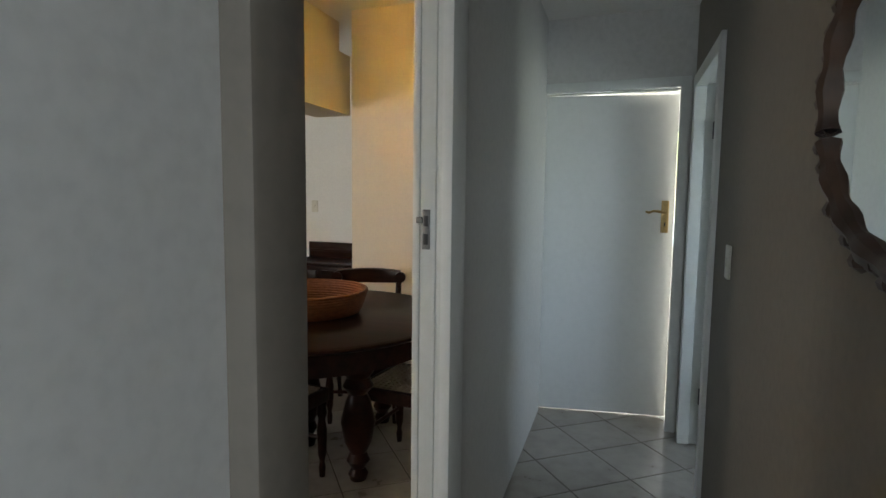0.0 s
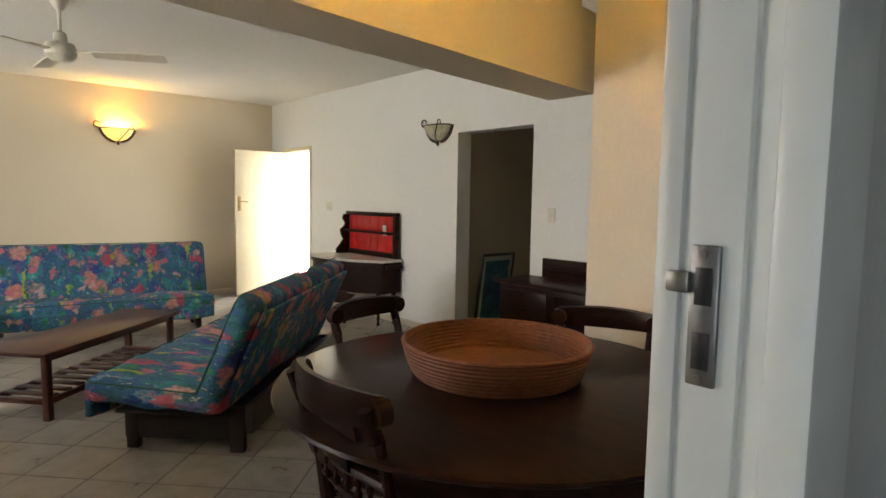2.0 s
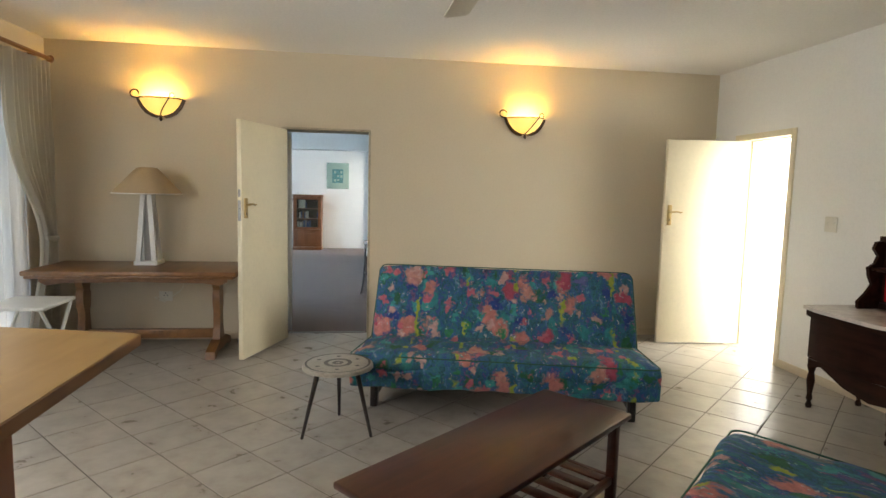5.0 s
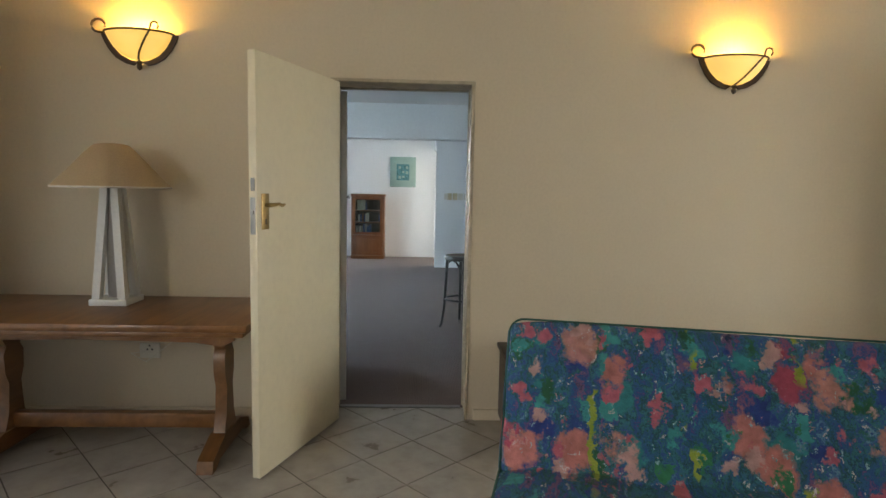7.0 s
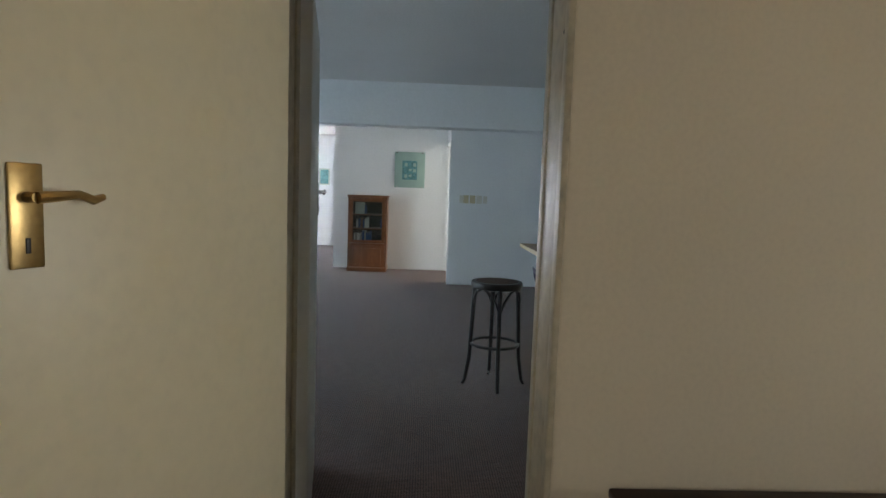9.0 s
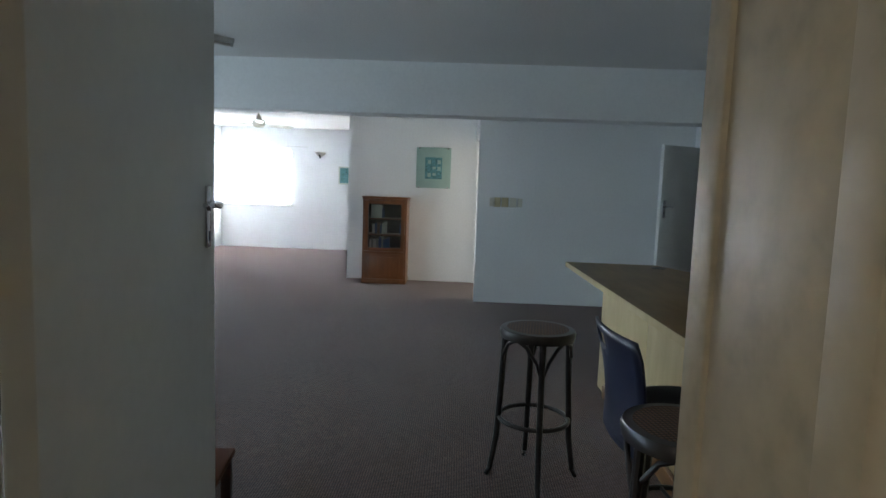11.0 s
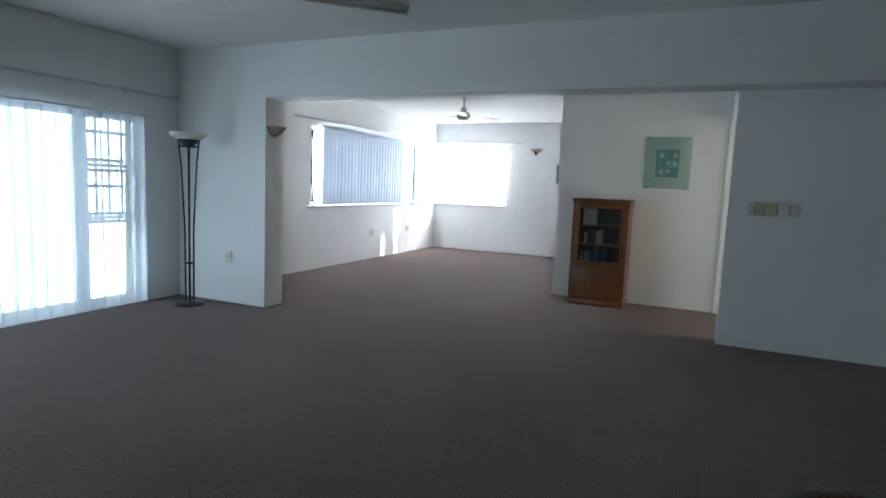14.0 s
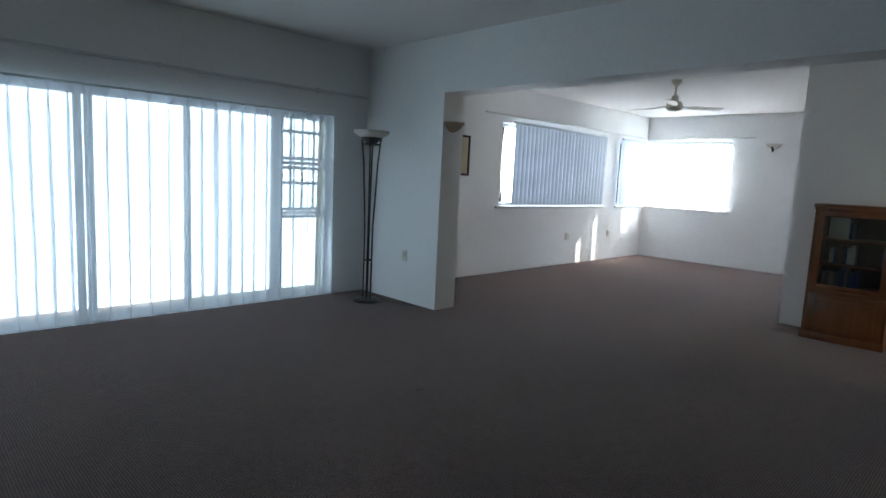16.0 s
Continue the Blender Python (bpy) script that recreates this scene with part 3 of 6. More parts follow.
wall("wall_side_room_north", "y", 3.74, 3.85, 0.84, 2.6, 2.6, [], WHITE, "white wall of the side room")
wall("wall_side_room_south", "y", 1.3, 1.4, 1.05, 2.7, 2.6, [], WHITE, "white wall of the side room")
slab("ceiling_side_room", (1.0, 2.7, 1.3, 3.85, 2.5, 2.6), CEIL, "ceiling of the side room", "structure", "ceiling")
slab("floor_side_room", (1.9, 2.7, 1.3, 3.85, -0.15, -0.003), GROUT, "floor of the side room", "structure", "floor")

# passage behind the north wall, and the sunny porch
wall("wall_passage_west", "x", -4.25, -4.1, 5.14, 7.6, 2.85, [], CREAM, "cream passage wall")
wall("wall_passage_end", "y", 7.5, 7.6, -4.1, -1.46, 2.85, [], CREAM, "cream passage end wall")
wall("wall_passage_east", "x", -1.6, -1.46, 5.14, 7.6, 2.85, [], CREAM, "cream passage wall")
slab("ceiling_passage", (-4.25, -1.46, 5.14, 7.6, 2.6, 2.7), CEIL, "passage ceiling", "structure", "ceiling")
wall("wall_porch_west", "x", -8.4, -8.27, 5.14, 7.4, 2.6, [], WHITE, "white porch wall")
wall("wall_porch_east", "x", -5.7, -5.6, 5.14, 7.4, 2.6, [], WHITE, "white porch wall")
wall("wall_porch_north", "y", 7.25, 7.4, -8.27, -5.7, 2.6, [(-8.2, -6.0, 0.3, 2.3)], WHITE, "white porch wall with a wide window")
slab("ceiling_porch", (-8.4, -5.6, 5.14, 7.4, 2.5, 2.6), CEIL, "porch ceiling", "structure", "ceiling")

# carpeted lounge and the far room
wall("wall_lounge_south", "y", -4.6, -4.37, -20.98, -8.27, 2.85,
     [(-13.42, -9.2, 0.03, 1.96), (-19.14, -16.29, 1.0, 2.2), (-20.72, -19.68, 1.0, 2.2)], WHITE, "white lounge wall with windows and a sliding door")
wall("wall_lounge_north", "y", 4.0, 4.15, -15.03, -13.88, 2.85, [(-14.72, -13.93, 0.0, 2.05)], WHITE, "white lounge wall with a doorway")
wall("wall_lounge_bar", "y", 5.0, 5.15, -14.0, -8.27, 2.85, [], WHITE, "white wall behind the bar")
wall("wall_lounge_bar_end", "x", -14.02, -13.88, 4.15, 5.0, 2.215, [], WHITE, "white wall under the end of the beam")
wall("wall_far", "x", -20.98, -20.75, -4.37, -0.66, 2.85, [(-4.25, -2.74, 1.0, 2.2)], WHITE, "white far wall with a corner window")
wall("wall_far_north", "y", -0.66, -0.5, -20.98, -16.63, 2.85, [], WHITE, "white far room wall")
wall("wall_art", "x", -16.78, -16.63, -0.5, 1.31, 2.85, [], WHITE, "white wall behind the bookcase")
wall("wall_art_return", "y", 1.31, 1.45, -16.78, -15.03, 2.85, [(-16.6, -15.25, 0.0, 2.2)], WHITE, "short white return wall with a passage through it")
wall("wall_alcove_west", "x", -16.78, -16.63, 1.45, 4.15, 2.85, [], WHITE, "white passage wall")
wall("wall_alcove_north", "y", 4.0, 4.15, -16.63, -15.18, 2.85, [(-16.5, -15.4, 0.3, 2.3)], WHITE, "white passage wall with a window")
wall("wall_stub", "x", -15.18, -15.03, 1.45, 4.15, 2.85, [], WHITE, "white wall with switch plates")
slab("ceiling_lounge", (-14.0, -8.0, -4.6, 5.15, LOUNGE_C, 2.85), CEIL, "grey-white lounge ceiling", "structure", "ceiling")
slab("ceiling_far", (-20.98, -14.0, -4.6, 4.15, 2.72, 2.85), CEIL, "white far room ceiling", "structure", "ceiling")
bm = bmesh.new()
box(bm, -14.16, -13.87, -4.37, 5.0, 2.215, 2.84)
box(bm, -14.16, -13.87, -4.37, -3.12, 0.0, 2.215)
tagged(part("beam_lounge", bm, WHITE, None, "", None), "white pier and deep beam across the lounge", "beam", "", "structure")
slab("floor_carpet", (-20.98, -8.2, -4.6, 4.15, -0.15, 0.004), CARPET, "brown-grey loop pile carpet", "structure", "floor")
slab("floor_carpet_bar", (-13.95, -8.2, 4.15, 5.15, -0.15, 0.004), CARPET, "brown-grey loop pile carpet behind the bar", "structure", "floor")
slab("trim_threshold", (-8.225, -8.185, 0.555, 1.333, 0.0, 0.008), STEEL, "worn metal threshold strip", "structure", "trim")
# two unseen walls, added to block the passage window's light from the dark room
wall("wall_light_block", "y", 4.6, 4.7, -18.4, -15.0, 2.85, [], WHITE, "added unseen wall keeping passage light out of the dark room")
wall("wall_light_block_side", "x", -15.1, -15.0, 4.15, 4.6, 2.85, [], WHITE, "side of the added light-blocking wall")
wall("wall_store_back", "y", 6.2, 6.3, -18.5, -13.88, 2.85, [], WHITE, "wall of the dark room past the lounge door")
wall("wall_store_west", "x", -18.5, -18.4, 4.15, 6.2, 2.85, [], WHITE, "side wall of the dark room")
wall("wall_store_east", "x", -14.01, -13.89, 5.0, 6.2, 2.85, [], WHITE, "side wall of the dark room")
slab("floor_store", (-18.5, -13.95, 4.15, 6.3, -0.15, 0.003), CARPET, "carpet of the dark room", "structure", "floor")
slab("ceiling_store", (-18.5, -14.0, 4.15, 6.3, 2.72, 2.85), CEIL, "ceiling of the dark room", "structure", "ceiling")

# skirting
for n, b in (("west", (-7.999, -7.985, 1.4, 4.96)), ("west", (-7.999, -7.985, -1.53, 0.5)), ("north", (-6.85, -3.97, 4.945, 4.959)), ("north", (-3.0, -1.6, 4.945, 4.959))):
    slab("baseboard_" + n, (*b, 0.0, 0.07), CREAM, "painted cream skirting along the tiles", "structure", "baseboard", None, 0.004)


# ---- doors ----
def lever(parent, y, z, side, mat, hand, plate=(0.045, 0.2)):
    """A lever handle on a long plate, on one face of a leaf that lies along local x."""
    w, h = plate
    p = one("backplate", lambda b: soft_box(b, y - w / 2, y + w / 2, min(side * 0.0, side * 0.006) + side * 0.021, max(side * 0.0, side * 0.006) + side * 0.021, z - h / 2 - 0.03, z + h / 2 - 0.03, 0.003), mat, parent, "long metal door plate")
    s = side * 0.05
    one("lever", lambda b: (tube(b, [(y, side * 0.022, z), (y, s, z)], 0.009, 10), tube(b, [(y, s, z), (y + hand * 0.03, s * 1.05, z + 0.002), (y + hand * 0.07, s * 1.05, z + 0.006), (y + hand * 0.1, s, z - 0.004), (y + hand * 0.12, s, z + 0.002)], [0.01, 0.009, 0.007, 0.008, 0.006], 10)), mat, p, "curved lever")
    one("keyhole", lambda b: soft_box(b, y - 0.004, y + 0.004, side * 0.027 - 0.002, side * 0.027 + 0.002, z - 0.09, z - 0.065, 0.001), BLACKM, p)


def leaf(parent, m, width, mat, handles, label, height=2.03, inset=0.055, lever_z=1.325, plate=(0.045, 0.2)):
    """A flush door leaf, hinged at its local origin and reaching along local x."""
    d = one("door_leaf", lambda b: soft_box(b, 0.0, width, -0.021, 0.021, 0.012, height, 0.003), mat, parent, label)
    d.matrix_local = m
    for side, metal_, hand in handles:
        lever(d, width - inset, lever_z, side, metal_, hand, plate)
    return d


def jambs(parent, axis, lo, hi, a0, a1, head, mat, lip=0.03, proud=0.012, label="pressed steel door frame", inner=0.028):
    """Door frame lining an opening, wrapping a little onto both wall faces."""
    def go(b):
        def p(c0, c1, d0, d1, z0, z1):
            soft_box(b, c0, c1, d0, d1, z0, z1, 0.004) if axis == "x" else soft_box(b, d0, d1, c0, c1, z0, z1, 0.004)
        for c0, c1 in ((lo - proud, lo + 0.04), (hi - 0.04, hi + proud)):
            p(c0, c1, a0 - lip, a0 + inner, 0.0, head + lip)
            p(c0, c1, a1 - inner, a1 + lip, 0.0, head + lip)
            p(c0 + 0.001, c1 - 0.001, a0 - lip, a1 + lip, head - inner, head + lip)
        p(lo + 0.03, hi - 0.03, a0 - 0.002, a0 + inner / 2, 0.0, head)
        p(lo + 0.03, hi - 0.03, a1 - inner / 2, a1 + 0.002, 0.0, head)
        p(lo + 0.03, hi - 0.03, a0, a1, head - inner / 2, head + 0.002)
    return one("door_frame", go, mat, parent, label)


def hinges(parent, place, mat=BRASS):
    for z in (0.3, 1.78):
        one("hinge", lambda b: (tube(b, [(*place, z - 0.05), (*place, z + 0.05)], 0.007, 8), soft_box(b, place[0] - 0.012, place[0] + 0.012, place[1] - 0.012, place[1] + 0.012, z - 0.045, z + 0.045, 0.002)), mat, parent)


door = thing("door_1", pose(0, 0, 0), "white enamelled doorway with a steel strike plate", "door", "", "structure")
def dining_frame(b):
    for x0, x1, y0, y1 in ((-0.03, 0.03, 1.486, 1.52), (0.026, 0.064, 1.493, 1.53), (0.05, 0.085, 1.476, 1.59), (-0.042, -0.018, 1.48, 1.56)):
        soft_box(b, x0, x1, y0, y1, 0, 2.12, 0.006)
    soft_box(b, -0.03, 0.08, 0.6, 1.52, 2.06, 2.12, 0.006)
one("door_frame", dining_frame, GLOSS, door, "white gloss steel frame")
# brown here stands for shade and warm dining light on the jamb
one("door_frame", lambda b: (soft_box(b, -0.045, 0.217, 0.5, 0.61, 0, 2.12, 0.01), soft_box(b, -0.05, -0.02, 0.53, 0.614, 0, 2.12, 0.008)), HALLE, door, "jamb coloured brown for the warm shade on it")
plate = one("strike_plate", lambda b: (soft_box(b, -0.01, 0.014, 1.481, 1.487, 1.258, 1.374, 0.002), soft_box(b, -0.028, -0.008, 1.475, 1.484, 1.334, 1.352, 0.003)), STEEL, door, "worn steel strike plate")
for z0, z1 in ((1.272, 1.303), (1.325, 1.356)):
    one("latch_slot", lambda b: soft_box(b, -0.005, 0.009, 1.4795, 1.482, z0, z1, 0.001), BLACKM, plate)
for z in (1.264, 1.367):
    one("screw", lambda b: tube(b, [(0.001, 1.479, z), (0.001, 1.483, z)], 0.0035, 8), STEEL, plate)

door = thing("door_2", pose(0, 0, 0), "white door standing ajar at the hall's end", "door", "", "structure")
jambs(door, "y", 3.62, 3.74, -0.19, 0.68, 2.08, GLOSS, 0.03, 0.02, "white painted frame")
leaf(door, pose(-0.16, 3.68, 0, 0, 0, 12), 0.82, DOORW, [(-1, BRASS, -1), (1, BRASS, -1)], "white glossy flush door", 2.045)

door = thing("door_3", HALL_E, "white side door of the hall, open inward", "door", "", "structure")
jambs(door, "x", 0.0, 0.13, -1.0, -0.14, 2.05, GLOSS, 0.04, 0.02, "white painted frame")
leaf(door, pose(0.1, -0.185, 0, 0, 0, -8), 0.8, DOORW, [(1, BRASS, -1)], "white flush door")
hinges(door, (0.088, -0.2), BLACKM)

door = thing("door_4", pose(0, 0, 0), "cream steel door frame with two doors, both open", "door", "", "structure")
jambs(door, "x", -8.27, -8.0, 0.53, 1.358, 2.04, FRAMEP, 0.006, 0.012, "worn cream steel door frame", 0.014)
leafa = leaf(door, pose(-7.985, 0.56, 0, 0, 0, -20.0), 0.795, DOORP, [(1, BRASS, -1), (-1, BRASS, -1)], "ivory painted flush door, open to the living room", 2.02, 0.06, 1.325, (0.056, 0.168))
one("latch_plate", lambda b: (soft_box(b, 0.794, 0.798, -0.013, 0.013, 1.19, 1.36, 0.001), soft_box(b, 0.797, 0.807, -0.008, 0.008, 1.28, 1.3, 0.002)), STEEL, leafa, "steel lock edge plate")
one("latch_plate", lambda b: soft_box(b, 0.794, 0.798, -0.01, 0.01, 1.39, 1.45, 0.001), STEEL, leafa)
leaf(door, pose(-8.29, 0.56, 0, 0, 0, 188.8), 0.81, DOORW, [(-1, CHROME, -1), (1, CHROME, -1)], "white flush door, open to the lounge", 2.02, 0.072, 1.345, (0.04, 0.15))
for z in (0.28, 1.8):
    for y in (0.543, 1.345):
        one("screw", lambda b: (tube(b, [(-8.03, y, z), (-8.03, y + 0.001, z)], 0.006, 8), tube(b, [(-8.05, y, z + 0.03), (-8.05, y + 0.001, z + 0.03)], 0.006, 8)), BLACKM, door)

door = thing("door_5", pose(0, 0, 0), "ivory door open onto a sunny porch", "door", "", "structure")
jambs(door, "y", 4.96, 5.14, -7.62, -6.86, 2.06, DOORP)
leaf(door, pose(-7.6, 4.95, 0, 0, 0, -94), 0.72, DOORP, [(1, BRASS, -1), (-1, BRASS, -1)], "ivory painted flush door")

door = thing("door_6", pose(0, 0, 0), "white lounge door standing open", "door", "", "structure")
jambs(door, "y", 4.0, 4.15, -14.72, -13.93, 2.05, GLOSS, 0.03, 0.012, "white painted frame")
leaf(door, pose(-14.69, 3.99, 0, 0, 0, -63), 0.68, DOORW, [(1, CHROME, -1)], "white flush door")


# ---- windows ----
def window(name, axis, lo, hi, a0, a1, z0, z1, splits, label, bars=(), mat=ALU, t=0.045):
    w = thing(name, pose(0, 0, 0), label, "window", "", "structure")
    c = (lo + hi) / 2

    def p(b, b0, b1, c0, c1, d=0.03):
        soft_box(b, c - d, c + d, b0, b1, c0, c1, 0.004) if axis == "x" else soft_box(b, b0, b1, c - d, c + d, c0, c1, 0.004)
    one("window_frame", lambda b: (p(b, a0, a0 + t, z0, z1), p(b, a1 - t, a1, z0, z1), p(b, a0 + t, a1 - t, z0, z0 + t), p(b, a0 + t, a1 - t, z1 - t, z1)), mat, w)
    edges = [a0 + t] + list(splits) + [a1 - t]
    for s in splits:
        one("mullion", lambda b: p(b, s - 0.03, s + 0.03, z0 + t, z1 - t, 0.028), mat, w)
    for e0, e1 in zip(edges, edges[1:]):
        g = one("pane", lambda b: p(b, e0, e1, z0 + t, z1 - t, 0.003), GLASS, w)
        g.visible_shadow = False
    for s0, s1, zs in bars:
        for z in zs:
            one("glazing_bar", lambda b: p(b, s0, s1, z - 0.016, z + 0.016, 0.02), mat, w)
    return w


window("window_1", "y", -1.75, -1.53, -7.55, -5.05, 0.05, 2.2, (-6.7, -5.9), "large white aluminium window behind curtains")
window("window_2", "y", -1.75, -1.53, -4.75, -2.95, 1.05, 2.15, (-3.85,), "white kitchen window")
sliding = window("window_3", "y", -4.6, -4.37, -13.42, -9.2, 0.03, 1.96, (-12.83, -12.76, -11.88, -11.08, -11.0, -10.1), "white aluminium sliding door with a narrow side light", [(-13.38, -12.86, (0.88, 0.92, 0.96, 1.24, 1.4, 1.45, 1.5, 1.78))])
for x in (-13.24, -13.1, -12.96):
    one("glazing_bar", lambda b: soft_box(b, x - 0.009, x + 0.009, -4.5, -4.47, 0.96, 1.915, 0.003), ALU, sliding)
window("window_4", "y", -4.6, -4.37, -19.14, -16.29, 1.0, 2.2, (-18.15, -17.2), "wide white window behind a vertical blind", [(-19.1, -18.18, (1.6,))])
window("window_5", "y", -4.6, -4.37, -20.72, -19.68, 1.0, 2.2, (), "white corner window")
window("window_6", "x", -20.98, -20.75, -4.25, -2.74, 1.0, 2.2, (-3.5,), "white corner window facing the sun")
window("window_7", "y", 7.25, 7.4, -8.2, -6.0, 0.3, 2.3, (-7.1,), "wide porch window")
window("window_8", "x", 0.06, 0.13, -6.05, -4.75, 0.4, 2.1, (), "hall window").matrix_world = HALL_E
window("window_10", "y", 4.0, 4.15, -16.5, -15.4, 0.3, 2.3, (), "bright window in the passage")
window("window_9", "y", 6.1, 6.2, -0.2, 1.0, 0.9, 2.1, (), "bright window past the hall")
for b in ((-19.2, -16.2, -4.37, -4.33), (-20.75, -19.64, -4.37, -4.33)):
    slab("trim_sill", (*b, 0.965, 0.998), GLOSS, "white painted window sill", "structure", "trim", None, 0.004)
slab("trim_sill", (-20.749, -20.71, -4.3, -2.7, 0.965, 0.998), GLOSS, "white painted window sill", "structure", "trim", None, 0.004)


def vertical_blind(name, axis, at, a0, a1, z0, z1, mat, turn, pitch, label, group="", turned=()):
    """Hanging cloth slats under a head rail."""
    w = thing(name, pose(0, 0, 0), label, "blind", group)
    one("head_rail", lambda b: soft_box(b, a0, a1, at - 0.02, at + 0.02, z1, z1 + 0.035, 0.004) if axis == "y" else soft_box(b, at - 0.02, at + 0.02, a0, a1, z1, z1 + 0.035, 0.004), ALU, w)
    n = int((a1 - a0) / pitch)
    bm = bmesh.new()
    pts = [(-0.058, 0.0), (-0.03, 0.006), (0.0, 0.008), (0.03, 0.006), (0.058, 0.0)]
    prism(bm, pts + [(x, y - 0.0016) for x, y in reversed(pts)], z0 - z1, 0.0)
    data = finish(bm, "slat", mat, 35)
    for i in range(n + 1):
        c = a0 + pitch * i
        s = new("slat", data)
        s.parent = w
        a = (58 if i in turned else turn + 1.5 * math.sin(i * 2.1)) + random.uniform(-1.2, 1.2)
        s.matrix_local = pose(c, at, z1, 0, 0, a) if axis == "y" else pose(at, c, z1, 0, 0, 90 + a)
    return w


vertical_blind("vertical_blind", "y", -4.31, -19.06, -16.48, 1.01, 2.2, BLIND, 4, 0.1, "grey-white vertical blind, drawn across the window", "lounge blinds")
vertical_blind("vertical_blind", "y", -4.31, -20.66, -19.65, 1.01, 2.2, CORNERBLIND, 6, 0.1, "grey-white vertical blind at the corner", "lounge blinds")
vertical_blind("vertical_blind", "x", -20.67, -4.2, -2.76, 1.01, 2.2, PALEBLIND, -14, 0.105, "white vertical blind with a few slats turned open", "lounge blinds", (2, 8, 11))


# ---- small fixtures ----
def plate_on(name, m, label, mat=PLASTIC, w=0.075, h=0.12, rockers=1, socket=False, category="switch"):
    """A wall plate; local y points out of the wall."""
    s = thing(name, m, label, category)
    one("cover", lambda b: soft_box(b, -w / 2, w / 2, 0.0, 0.009, -h / 2, h / 2, 0.003), mat, s)
    for i in range(rockers):
        x = (i - (rockers - 1) / 2) * w / max(rockers, 1)
        one("rocker", lambda b: soft_box(b, x - 0.008, x + 0.008, 0.008, 0.014, -0.016, 0.016, 0.002), mat, s)
    if socket:
        one("pin_holes", lambda b: [tube(b, [(x, 0.0085, z), (x, 0.0096, z)], 0.006, 8) for x, z in ((0, 0.03), (-0.014, 0.008), (0.014, 0.008))], BLACKM, s)
    return s


plate_on("light_switch", HALL_E @ pose(0, -1.39, 1.19, 0, 0, 90), "ivory light switch on the hall wall")
plate_on("light_switch", pose(-6.38, 4.96, 1.29, 0, 0, 180), "ivory switch beside the porch door", PLASTIC, 0.12, 0.12, 2)
plate_on("light_switch", pose(-2.8, 4.96, 1.28, 0, 0, 180), "ivory switch beside the passage", PLASTIC, 0.075, 0.12, 1)
for x in (1.56, 1.66, 1.76):
    plate_on("light_switch", pose(-15.03, x, 1.3, 0, 0, -90), "yellowed switch in a row of three", BEIGEPL if x < 1.7 else PLASTIC, 0.085, 0.12, 1)
plate_on("wall_box", pose(-15.03, 1.5, 1.3, 0, 0, -90), "white wall box beside the switches", PLASTIC, 0.07, 0.11, 0)
plate_on("wall_box", pose(-15.03, 1.85, 1.3, 0, 0, -90), "white wall box beside the switches", PLASTIC, 0.06, 0.11, 0)
for x in (-18.14, -19.5):
    plate_on("power_socket", pose(x, -4.37, 0.48), "white power socket under the window", PLASTIC, 0.12, 0.12, 1, True, "socket")
plate_on("power_socket", pose(-13.87, -3.62, 0.51, 0, 0, -90), "white power socket on the pier", PLASTIC, 0.075, 0.12, 1, True, "socket")
plate_on("power_socket", pose(-15.03, 2.75, 0.45, 0, 0, -90), "white power socket behind the bar", PLASTIC, 0.12, 0.09, 1, True, "socket")
plate_on("power_socket", pose(-8.0, -0.55, 0.42, 0, 0, -90), "white power socket under the oak table", PLASTIC, 0.12, 0.09, 1, True, "socket")


